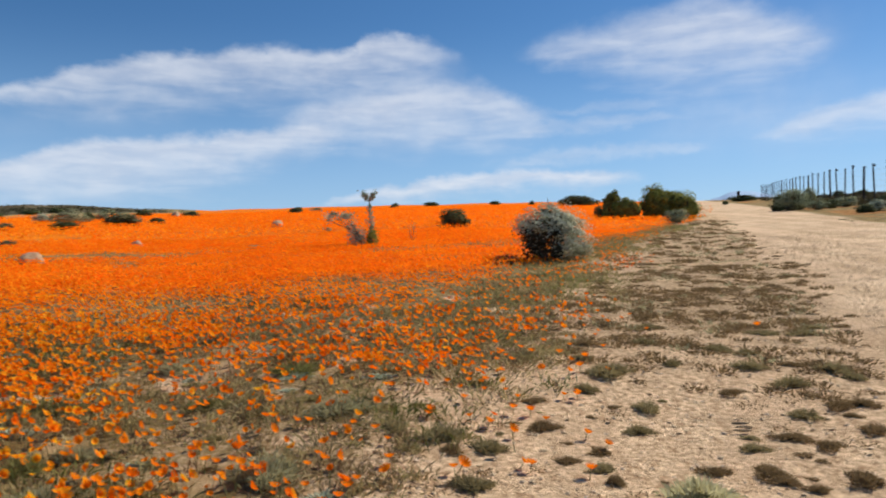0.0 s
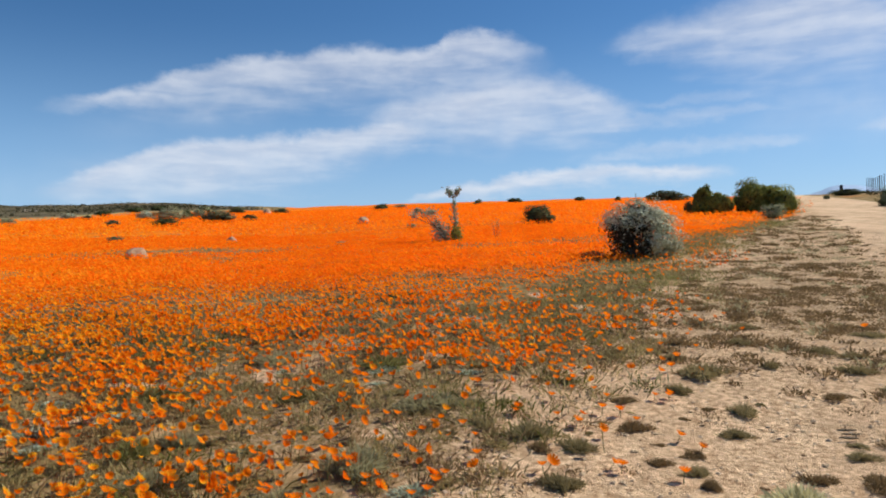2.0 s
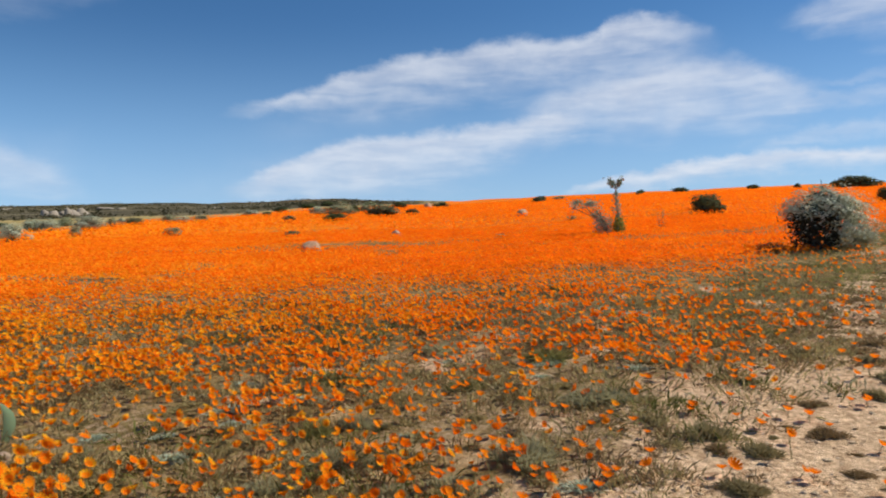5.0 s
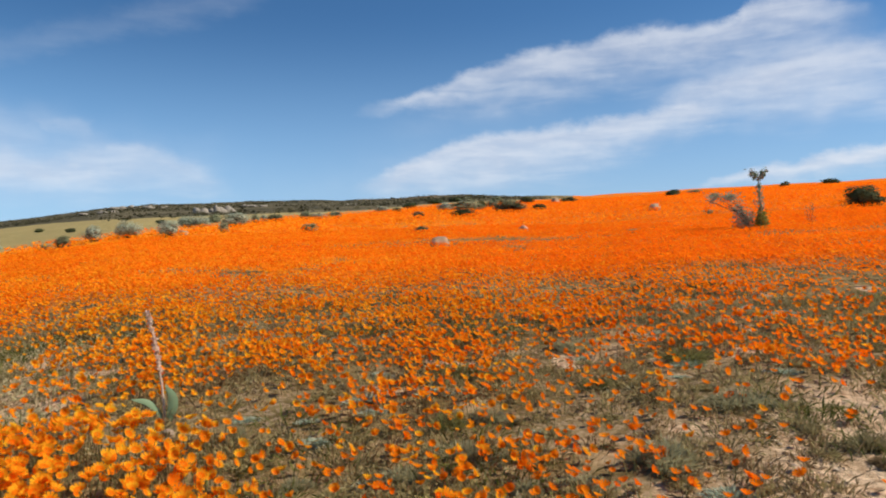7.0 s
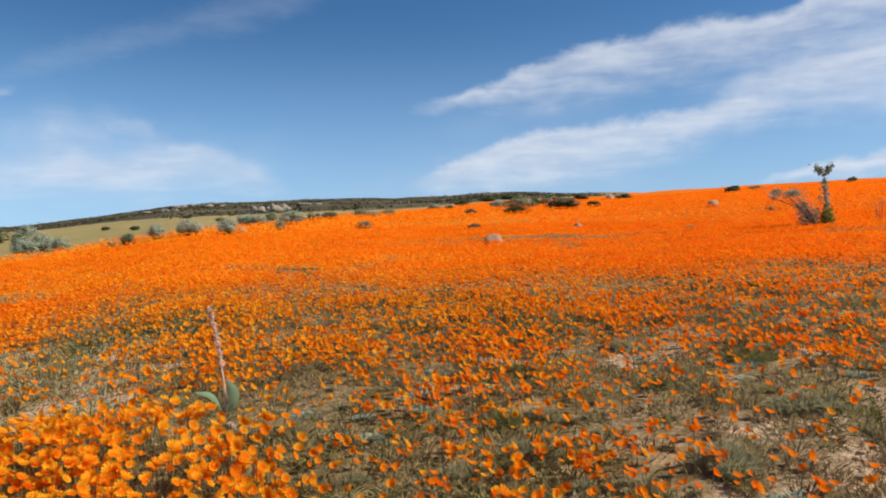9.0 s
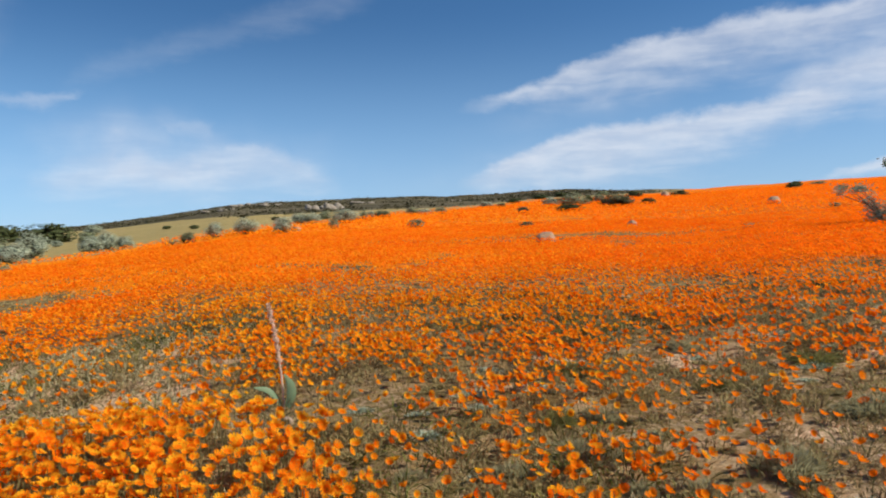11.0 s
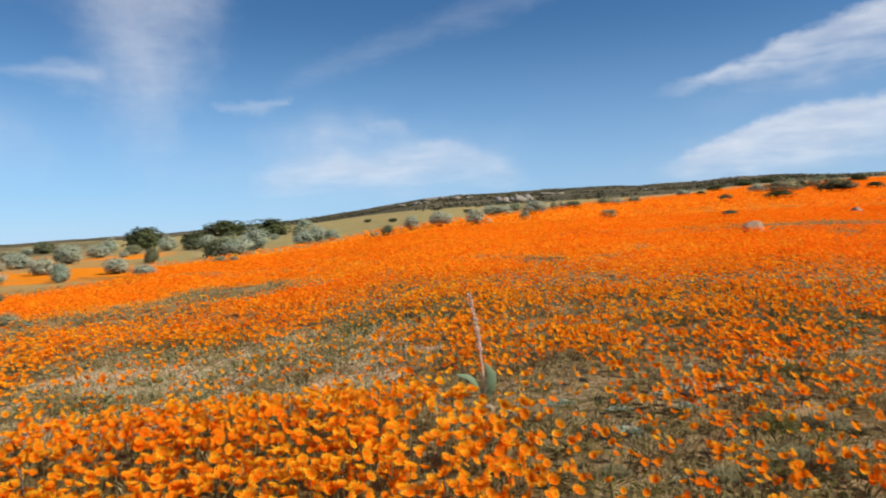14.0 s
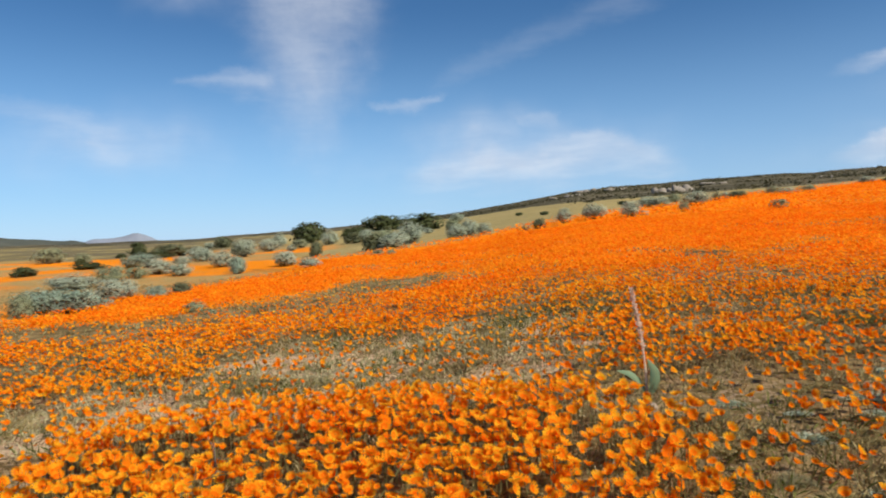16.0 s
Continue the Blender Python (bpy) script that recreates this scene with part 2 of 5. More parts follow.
# one daisy in two tones: side-lit redder, front-lit golden, put into the colour
M_PETAL = petal("daisy_petal", (0.86, 0.135, 0.003), (0.98, 0.34, 0.010))
M_SUNLIT = petal("sunlit_daisy_petal", (0.97, 0.235, 0.004), (1.0, 0.55, 0.026))
M_DEEP = petal("petal_base", (0.88, 0.135, 0.003), (0.98, 0.29, 0.008))
M_CENTRE = leafy("daisy_centre", (0.55, 0.12, 0.006), (0.80, 0.27, 0.012), 0.0)
M_STEM = leafy("daisy_stem", (0.12, 0.11, 0.04), (0.26, 0.23, 0.09), 0.3)
M_HERB = leafy("low_herbs", (0.10, 0.08, 0.03), (0.48, 0.39, 0.20), 0.35)
M_MEADOW = leafy("meadow_blades", (0.12, 0.12, 0.035), (0.34, 0.32, 0.12), 0.35)
M_GRASS = leafy("green_blades", (0.06, 0.07, 0.016), (0.21, 0.21, 0.055))
M_SILVER = leafy("silver_leaves", (0.13, 0.14, 0.085), (0.80, 0.82, 0.60), 0.14)
M_MINT = leafy("mint_leaves", (0.23, 0.265, 0.18), (0.60, 0.66, 0.50), 0.2)
M_TEAL = leafy("blue_green_leaves", (0.15, 0.20, 0.13), (0.46, 0.56, 0.43), 0.2)
M_FEATHER = leafy("feathery_leaves", (0.20, 0.185, 0.095), (0.56, 0.51, 0.30), 0.5)
M_GREY = leafy("grey_green_leaves", (0.17, 0.195, 0.10), (0.48, 0.51, 0.31), 0.2)
# dry inner leaves, coloured near black for the shade within a crown
M_INNER_SHADE = leafy("inner_leaves_shade", (0.03, 0.03, 0.02), (0.09, 0.085, 0.055), 0.05)
M_KHAKI = leafy("khaki_herb_leaves", (0.14, 0.11, 0.036), (0.54, 0.44, 0.21), 0.35)
M_DARK = leafy("dark_leaves", (0.05, 0.064, 0.026), (0.15, 0.17, 0.07), 0.2)
M_SCRUB = leafy("scrub_leaves", (0.045, 0.042, 0.022), (0.125, 0.112, 0.06), 0.15)
M_GREEN = leafy("green_leaves", (0.05, 0.07, 0.016), (0.42, 0.43, 0.10), 0.3)
M_OLIVE = leafy("olive_leaves", (0.075, 0.085, 0.042), (0.25, 0.265, 0.145), 0.2)
M_TUFT = leafy("dry_tuft_leaves", (0.10, 0.062, 0.028), (0.42, 0.29, 0.145), 0.3)
M_STRAW = leafy("straw_leaves", (0.32, 0.29, 0.14), (0.72, 0.64, 0.40), 0.4)
M_PALE = leafy("pale_succulent_leaves", (0.38, 0.35, 0.18), (0.74, 0.68, 0.42), 0.45)
M_BLADE = leafy("broad_leaf", (0.16, 0.25, 0.13), (0.26, 0.34, 0.20), 0.25, 0.45)
M_SPIKE = leafy("seed_spike", (0.72, 0.52, 0.40), (0.92, 0.76, 0.62), 0.45)
M_TWIG = woody("twig_bark", (0.06, 0.045, 0.035), (0.20, 0.16, 0.12))
M_POST = woody("weathered_post", (0.016, 0.015, 0.016), (0.06, 0.052, 0.046))
M_BOULDER = stone("boulder_stone", (0.30, 0.19, 0.11), (0.60, 0.42, 0.275))
M_PEBBLE = stone("pebble_stone", (0.46, 0.33, 0.22), (0.70, 0.54, 0.40), 3.0)
M_CRUMB = stone("dark_crumb", (0.20, 0.12, 0.065), (0.40, 0.25, 0.14), 3.0)
M_OUTCROP = stone("outcrop_rock", (0.21, 0.18, 0.145), (0.36, 0.31, 0.245), 0.25)
M_SOIL = stone("pressed_soil", (0.52, 0.37, 0.23), (0.76, 0.58, 0.39), 9.0)
M_WIRE, _nd = material("fence_wire")
finish(_nd, rgb(0.22, 0.21, 0.20), 0.5, metal=0.8)
M_SLOPE, _nd = material("far_scrub_slope")
_p = _nd.n("ShaderNodeNewGeometry").outputs["Position"]
finish(_nd, _nd.mix(_nd.noise(_p, 0.02, 6.0), rgb(0.055, 0.065, 0.055), rgb(0.13, 0.13, 0.10)), 1.0)
# aerial haze is put into the base colour of the hill
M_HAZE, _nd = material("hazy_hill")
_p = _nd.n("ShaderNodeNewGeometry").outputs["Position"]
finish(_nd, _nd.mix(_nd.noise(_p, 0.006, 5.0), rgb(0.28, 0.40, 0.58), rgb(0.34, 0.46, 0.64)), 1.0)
# greyer blue base colour, again standing for distance haze
M_HAZED_FAR, _nd = material("hazed_far_hill")
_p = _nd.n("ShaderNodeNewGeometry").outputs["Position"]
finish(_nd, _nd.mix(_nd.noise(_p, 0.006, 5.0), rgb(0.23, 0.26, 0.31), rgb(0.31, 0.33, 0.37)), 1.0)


def ground_material():
    m, nd = material("veld_ground")
    pos = nd.n("ShaderNodeNewGeometry").outputs["Position"]

    def zone(name):
        att = nd.n("ShaderNodeAttribute")
        att.attribute_name = name
        return att.outputs["Fac"]

    n_big, n_mid, n_fine = nd.noise(pos, 0.35, 5.0), nd.noise(pos, 2.6, 6.0, 0.62), nd.noise(pos, 22.0, 5.0, 0.65)
    grit = nd.n("ShaderNodeTexVoronoi", {"Vector": pos, "Scale": 52.0}).outputs["Distance"]
    # sandy soil of the verge and the road
    soil = nd.mix(nd.ramp(n_fine, 0.32, 0.68), rgb(0.42, 0.25, 0.135), rgb(0.94, 0.685, 0.435))
    soil = nd.mix(nd.math("MULTIPLY", nd.ramp(n_mid, 0.45, 0.72), 0.7), soil, rgb(0.52, 0.35, 0.21))
    soil = nd.mix(nd.math("MULTIPLY", nd.ramp(nd.noise(pos, 1.1, 4.0), 0.5, 0.7), 0.5), soil, rgb(0.74, 0.50, 0.31))
    soil = nd.mix(nd.math("MULTIPLY", nd.ramp(nd.noise(pos, 75.0, 2.0), 0.60, 0.68), 0.3), soil, rgb(0.26, 0.165, 0.10))
    soil = nd.mix(nd.math("MULTIPLY", nd.ramp(grit, 0.30, 0.08), 0.35), soil, rgb(0.78, 0.59, 0.40))
    along = nd.n("ShaderNodeMapping", {"Vector": pos, "Rotation": (0, 0, radians(18.5)), "Scale": (1.6, 0.10, 1.0)}).outputs[0]
    ruts = nd.noise(along, 1.0, 4.0, 0.6)
    lane = nd.mix(nd.ramp(ruts, 0.32, 0.68), rgb(0.50, 0.335, 0.20), rgb(0.75, 0.54, 0.35))
    lane = nd.mix(nd.math("MULTIPLY", nd.ramp(nd.noise(pos, 0.9, 6.0, 0.65), 0.48, 0.62), 0.55), lane, rgb(0.84, 0.64, 0.43))
    lane = nd.mix(nd.math("MULTIPLY", nd.ramp(n_mid, 0.52, 0.64), 0.45), lane, rgb(0.42, 0.285, 0.175))
    lane = nd.mix(nd.math("MULTIPLY", n_fine, 0.5), lane, soil)
    # litter and low herbs between the flowers
    herb = nd.mix(nd.ramp(n_mid, 0.3, 0.7), rgb(0.13, 0.088, 0.03), rgb(0.38, 0.27, 0.12))
    herb = nd.mix(nd.math("MULTIPLY", nd.ramp(n_fine, 0.47, 0.60), nd.math("SUBTRACT", 1.0, zone("thick"), clamp=True)), herb, rgb(0.46, 0.32, 0.20))
    # flower carpet where single heads are no longer told apart
    lean = nd.n("ShaderNodeMapping", {"Vector": pos, "Rotation": (0, 0, radians(-25)), "Scale": (0.10, 0.45, 1.0)}).outputs[0]
    drift = nd.noise(lean, 1.0, 5.0, 0.6)
    carpet = nd.mix(nd.math("ADD", nd.math("MULTIPLY", n_fine, 0.7), nd.math("MULTIPLY", n_big, 0.3)), rgb(0.70, 0.125, 0.003), rgb(0.84, 0.225, 0.008))
    # carpet colour as under front light, blended in towards the hollow
    sunlit = nd.mix(n_fine, rgb(0.84, 0.185, 0.004), rgb(0.95, 0.335, 0.010))
    carpet = nd.mix(zone("sunlit"), carpet, sunlit)
    carpet = nd.mix(nd.math("MULTIPLY", nd.ramp(drift, 0.58, 0.70), 0.55), carpet, rgb(0.20, 0.15, 0.05))
    # pale grass and dark scrub of the far slopes
    pale = nd.mix(n_big, rgb(0.30, 0.235, 0.09), rgb(0.50, 0.37, 0.155))
    pale = nd.mix(nd.math("MULTIPLY", nd.ramp(n_mid, 0.45, 0.65), 0.5), pale, rgb(0.24, 0.23, 0.10))
    clump = nd.noise(pos, 0.16, 7.0, 0.68)
    scrub = nd.mix(nd.ramp(clump, 0.42, 0.60), rgb(0.065, 0.057, 0.033), rgb(0.16, 0.13, 0.075))
    col = nd.mix(nd.ramp(nd.math("ADD", zone("bare"), nd.math("MULTIPLY_ADD", n_mid, 0.8, -0.4)), 0.3, 0.7), herb, soil)
    crumbs = nd.noise(nd.n("ShaderNodeMapping", {"Vector": pos, "Scale": (3.2, 4.6, 1.0)}).outputs[0], 1.0, 5.0, 0.65)
    dry = nd.mix(n_fine, rgb(0.09, 0.07, 0.03), rgb(0.24, 0.185, 0.09))
    col = nd.mix(nd.math("MULTIPLY", zone("dry"), nd.ramp(crumbs, 0.36, 0.52)), col, dry)
    col = nd.mix(zone("road"), col, lane)
    col = nd.mix(nd.ramp(nd.math("ADD", zone("pale"), nd.math("MULTIPLY_ADD", n_big, 0.6, -0.3)), 0.35, 0.65), col, pale)
    col = nd.mix(nd.ramp(nd.math("ADD", zone("scrub"), nd.math("MULTIPLY_ADD", clump, 0.7, -0.35)), 0.4, 0.6), col, scrub)
    col = nd.mix(nd.ramp(nd.math("ADD", zone("carpet"), nd.math("MULTIPLY_ADD", n_mid, 0.5, -0.25)), 0.25, 0.75), col, carpet)
    h = nd.math("ADD", nd.math("MULTIPLY", n_mid, 0.28), nd.math("ADD", nd.math("MULTIPLY", nd.noise(pos, 34.0, 5.0, 0.7), 0.72), nd.math("MULTIPLY", grit, -0.07)))
    finish(nd, col, 0.95, h, 0.05, 1.0)
    return m


M_GROUND = ground_material()

# ---------------------------------------------------------------- mesh helpers


def mesh_of(name, verts, tris, mats, slots=None, smooth=False):
    """A mesh from arrays of points and triangles."""
    verts, tris = np.asarray(verts, np.float32), np.asarray(tris, np.int32)
    me = bpy.data.meshes.new(name)
    me.vertices.add(len(verts))
    me.vertices.foreach_set("co", verts.ravel())
    me.loops.add(tris.size)
    me.loops.foreach_set("vertex_index", tris.ravel())
    me.polygons.add(len(tris))
    me.polygons.foreach_set("loop_start", np.arange(0, tris.size, 3, dtype=np.int32))
    if slots is not None:
        me.polygons.foreach_set("material_index", np.asarray(slots, np.int32))
    me.polygons.foreach_set("use_smooth", np.full(len(tris), smooth))
    for m in mats if isinstance(mats, (list, tuple)) else [mats]:
        me.materials.append(m)
    me.update(calc_edges=True)
    return me


def from_bm(name, bm, mat, smooth=True):
    me = bpy.data.meshes.new(name)
    for f in bm.faces:
        f.smooth = smooth
    bm.to_mesh(me)
    bm.free()
    me.materials.append(mat)
    return me


def part(name, me, parent, label=""):
    ob = new(name, me)
    ob.parent = parent
    return tagged(ob, label)


def many(shape_v, shape_t, frames, centres):
    """Copies of one small shape, turned by frames (n, 3, 3) and moved to centres (n, 3), as one pair of arrays."""
    n, k = len(centres), len(shape_v)
    v = np.einsum("nij,kj->nki", frames, shape_v) + centres[:, None, :]
    t = shape_t[None] + (np.arange(n) * k)[:, None, None]
    return v.reshape(-1, 3), t.reshape(-1, 3)


def frames_of(normal, spin, size):
    """Turned and scaled frames whose third axis is normal."""
    nz = normal / np.linalg.norm(normal, axis=1, keepdims=True)
    up = np.where(np.abs(nz[:, 2:3]) > 0.9, np.array([[1.0, 0, 0]]), np.array([[0, 0, 1.0]]))
    ax = np.cross(up, nz)
    ax /= np.linalg.norm(ax, axis=1, keepdims=True)
    ay = np.cross(nz, ax)
    c, s = np.cos(spin)[:, None], np.sin(spin)[:, None]
    f = np.stack([ax * c + ay * s, ay * c - ax * s, nz], axis=2)
    return f * np.reshape(size, (-1, 1, 1))


def cat(pieces):
    vs, ts, k = [], [], 0
    for v, t in pieces:
        vs.append(v)
        ts.append(t + k)
        k += len(v)
    return np.concatenate(vs), np.concatenate(ts)


def rod(points, radii, sides=6):
    """A tapered, bent rod through points."""
    pts = np.asarray(points, float)
    v, t = [], []
    for i, p in enumerate(pts):
        d = pts[min(i + 1, len(pts) - 1)] - pts[max(i - 1, 0)]
        f = frames_of(d[None], np.zeros(1), 1.0)[0]
        a = np.arange(sides) * 2 * math.pi / sides
        v.append(p + radii[i] * (np.cos(a)[:, None] * f[:, 0] + np.sin(a)[:, None] * f[:, 1]))
    for i in range(len(pts) - 1):
        for j in range(sides):
            a, b = i * sides + j, i * sides + (j + 1) % sides
            t += [(a, b, b + sides), (a, b + sides, a + sides)]
    k = (len(pts) - 1) * sides
    t += [(k, k + j, k + j + 1) for j in range(1, sides - 1)]
    return np.concatenate(v), np.array(t)


rng = np.random.default_rng(7)

# ---------------------------------------------------------------- the land
# height of the skyline, in degrees, against azimuth
RIM_AZ = np.radians([-180, -120, -70, -45, -33, -25, -20, -12, -4, 4, 10, 15, 19, 24, 27, 31, 36, 41, 47, 53, 57, 62, 68, 75, 80, 84, 91, 97, 110, 140, 180])
RIM_EL = np.radians([-1, 0, 1.6, 2.6, 3.0, 3.05, 3.02, 3.25, 3.42, 3.45, 3.36, 3.22, 3.15, 3.35, 3.58, 3.52, 3.28, 3.42, 3.2, 3.05, 2.52, 1.75, 1.2, 0.7, 0.55, 0.3, 0.3, 0.3, 0.2, -0.5, -1])


def rim(az):
    return sum(k * np.interp(az + radians(o * 1.2), RIM_AZ, RIM_EL, period=2 * math.pi) for o, k in ((-2, 0.1), (-1, 0.2), (0, 0.4), (1, 0.2), (2, 0.1)))


def crest(az):
    """How far off the slope reaches its brow."""
    d = np.degrees(az)
    return 130 + 130 / (1 + np.exp(-(d - 22) / 4)) / (1 + np.exp((d - 140) / 10))


def land(x, y):
    """The height of the ground: a long swell that rises away to a brow and levels off behind it."""
    x, y = np.asarray(x, float), np.asarray(y, float)
    d, az = np.hypot(x, y) + 1e-6, np.arctan2(-x, y)
    brow = crest(az)
    c, slope = EYE / brow ** 2, np.tan(rim(az))
    z = np.where(d < brow, (slope + 2 * EYE / brow) * d - c * d * d,
                 slope * brow + EYE + slope * 150 * (1 - np.exp(-np.maximum(d - brow, 0) / 150)))
    far = np.clip((d - 60) / 120, 0, 1)
    lumps = 0.35 * np.sin(x * 0.11 + 1.3 * np.sin(y * 0.07)) * np.sin(y * 0.093 + 0.7) + 0.18 * np.sin(x * 0.31 + y * 0.23)
    near = 0.012 * (np.sin(x * 2.1 + 0.6 * y) + np.sin(y * 2.7 - 0.9 * x + 1.0)) * np.clip(d / 4, 0, 1)
    return z + far * lumps * 0.8 + near


def spot(az, d):
    """A place on the ground d metres off at an azimuth in degrees."""
    x, y = -d * math.sin(radians(az)), d * math.cos(radians(az))
    return Vector((x, y, float(land(x, y))))


def step(v, lo, hi):
    t = np.clip((v - lo) / (hi - lo), 0, 1)
    return t * t * (3 - 2 * t)


def wave(x, y, k, ph=0.0):
    return (np.sin(x * k + 1.7 * np.sin(y * k * 0.61 + ph)) + np.sin(y * k * 1.13 + 1.9 * np.sin(x * k * 0.53 + 2 * ph))) * 0.5


def road_left(y):
    return 1.35 + 0.338 * y


def road_right(y):
    return 6.1 + 0.309 * y


def verge_left(y):
    return -1.3 + 0.34 * y + 0.0055 * np.maximum(y - 10, 0) ** 2 * (y < 30) + 2.2 * (y >= 30)


def in_road(x, y):
    wob = 0.25 * wave(x, y, 0.9)
    return step(x - road_left(y) + wob, -0.35, 0.45) * step(road_right(y) - x + wob, -0.3, 0.4)


def in_bare(x, y):
    """The stony verge between flowers and road."""
    wob = 0.45 * wave(x, y, 1.3, 0.4)
    return step(x - verge_left(y) + wob, -0.9, 0.6) * (x < road_right(y))


FIELD_AZ = [-180, -40, 19, 26, 33, 38, 45, 55, 61, 66, 75, 78, 84, 91, 97, 120, 180]
FIELD_D = [0, 0, 95, 62, 52, 46, 33, 30, 29, 28, 25, 20, 18, 15.3, 13.2, 9, 0]


def in_field(x, y):
    """Inside the sheet of flowers: it ends at the shrubs in the hollow."""
    d, a = np.hypot(x, y), np.degrees(np.arctan2(-x, y))
    edge = np.maximum(np.where(a < 19, 400.0, np.interp(a, FIELD_AZ, FIELD_D)), 1.0)
    return step(edge * (1 + 0.05 * wave(x, y, 0.5)) - d, -0.03 * edge, 0.06 * edge) * (1 - step(x - verge_left(y) + 0.5 * wave(x, y, 1.1), -0.8, 0.5))


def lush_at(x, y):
    """The tall clumps close by, which take the painted sunlit golden tone."""
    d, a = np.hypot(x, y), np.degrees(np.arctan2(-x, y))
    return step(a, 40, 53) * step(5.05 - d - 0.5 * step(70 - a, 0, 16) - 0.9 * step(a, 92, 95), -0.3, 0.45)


def sunlit_at(x, y):
    """Petal colour goes from redder ahead to a painted sunlit gold towards the hollow."""
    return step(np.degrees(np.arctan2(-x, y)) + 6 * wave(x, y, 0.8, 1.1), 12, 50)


def strip(x, y):
    """A thin, dry strip behind the golden clumps."""
    d, a = np.hypot(x, y), np.degrees(np.arctan2(-x, y))
    return step(a, 50, 60) * step(d, 4.8, 5.3) * step(8.1 - 1.2 * step(a, 78, 86) - d, -0.6, 0.8)


def sandy(x, y):
    """Bare patches between the near flowers."""
    return step(0.55 * wave(x, y, 2.3, 2.6) + 0.75 * wave(x, y, 6.3, 0.3) + 0.3 * wave(x, y, 14.0, 1.3), 0.62, 1.1) * (np.hypot(x, y) < 9) * (1 - lush_at(x, y)) * (1 - 0.6 * step(np.degrees(np.arctan2(-x, y)), 28, 42))


def bloom(x, y):
    """How thick the flowers stand, 0 to 1."""
    d, a = np.hypot(x, y), np.degrees(np.arctan2(-x, y))
    off = verge_left(y) - x
    off = off - 1.0 * step(d, 6.0, 9.0) * step(24 - d, 0, 8)
    thick = 0.30 - 0.2 * step(d, 6.0, 9.0) + (0.30 + 0.2 * step(d, 6.0, 9.0)) * step(off, 0.0, 1.6) + 0.42 * step(off, 1.6, 4.5)
    clump = step(wave(x, y, 4.3, 0.7) + 0.6 * wave(x, y, 9.1, 1.9), -0.7, 0.9)
    thick = thick * (0.68 + 0.32 * step(d, 4.0, 7.0)) * (0.55 + 1.0 * clump + 0.3 * step(d, 8, 12))
    mass = lush_at(x, y)
    gap = strip(x, y) * 0.8
    band = np.interp(a, [34, 41, 48, 57, 64, 71, 77, 83, 94], [14.0, 11.8, 12.0, 12.4, 13.2, 12.8, 12.2, 11.1, 10.4]) + 0.45 * wave(x, y, 1.4, 0.6)
    thin = np.interp(a, [34, 44, 57, 64, 71, 83, 94], [0.5, 0.9, 0.5, 0.8, 1.3, 0.75, 0.6])
    open_ = np.interp(a, [32, 38, 44, 52, 60, 66, 72, 84, 92], [0, 0.55, 0.8, 0.45, 0.55, 0.95, 0.97, 0.9, 0.6])
    gap2 = open_ * np.exp(-((d - band - 0.4) / (thin * 1.7)) ** 4) + 0.93 * np.exp(-(((a - 25) / 8) ** 2 + ((d - 17.5) / 1.3) ** 2)) * (open_ < 0.3)
    gap2 = gap2 + 0.85 * np.exp(-(((a - 29) / 4) ** 2 + ((d - 24.3) / 1.6) ** 2)) + 0.75 * np.exp(-(((a - 12) / 6) ** 2 + ((d - 22) / 1.2) ** 2))
    gap2 = gap2 + 0.7 * np.exp(-(((a - 24) / 5) ** 2 + ((d - 15.0) / 0.7) ** 2)) * (open_ < 0.3)
    patch = 0.8 + 0.5 * wave(x, y, 1.9, 1.0) * (1 - 0.5 * step(d, 8, 16)) + 0.2 * step(d, 8, 14)
    u, v = x * 0.87 + y * 0.5, y * 0.87 - x * 0.5
    drift = np.maximum(step(wave(u * 0.28, v * 1.25, 1.0, 0.9), 0.35, 0.85), 0.6 * step(wave(u * 0.45, v * 2.3, 1.0, 2.9), 0.1, 0.7)) * step(d, 7.5, 11) * step(60 - d, 0, 20)
    thick = np.maximum(thick * patch, mass * (0.3 + 0.7 * step(wave(x, y, 5.3, 0.2) + 0.6 * wave(x, y, 11.0, 1.2), -0.9, 0.3))) * (1 - gap) * (1 - np.clip(gap2, 0, 0.97)) * (1 - 0.7 * drift) * (1 - 0.1 * step(d, 6, 8) * step(16 - d, 0, 5))
    thick = thick * step(np.hypot(x + 3.36, y - 2.80), 0.2, 0.42)
    return np.clip(thick, 0, 1) * in_field(x, y)


def far_bloom(x, y):
    """Sheets of flowers over the road and in the hollow."""
    d, a = np.hypot(x, y), np.degrees(np.arctan2(-x, y))
    right = step(x - road_right(y), 0.2, 1.0) * (0.35 + 0.65 * step(wave(x, y, 0.5, 0.3) + 0.5 * wave(x, y, 1.9, 1.3), -0.6, 0.6)) * (a < 0) * 0.42
    hollow = step(a, 68, 78) * step(d, 11, 14) * step(60 - d, 0, 20) * (0.38 + 0.4 * step(wave(x, y, 0.45, 2.0) + 0.5 * wave(x, y, 1.3, 0.4), -0.5, 0.5))
    rise = step(a, 20, 24) * step(44 - a, 0, 5) * step(d, 120, 150) * step(wave(x, y, 0.05, 1.2), 0.0, 0.5) * 0.3
    return np.maximum(np.maximum(right, hollow), rise)


def in_scrub(x, y):
    """The dark bush on the far ridge."""
    d, a = np.hypot(x, y), np.degrees(np.arctan2(-x, y))
    begin = np.interp(a, [18, 26, 40, 53, 58, 66, 75, 97], [100, 72, 50, 52, 72, 92, 120, 140])
    return step(a, 18, 24) * step(d / begin, 0.9, 1.15) * (a < 150)


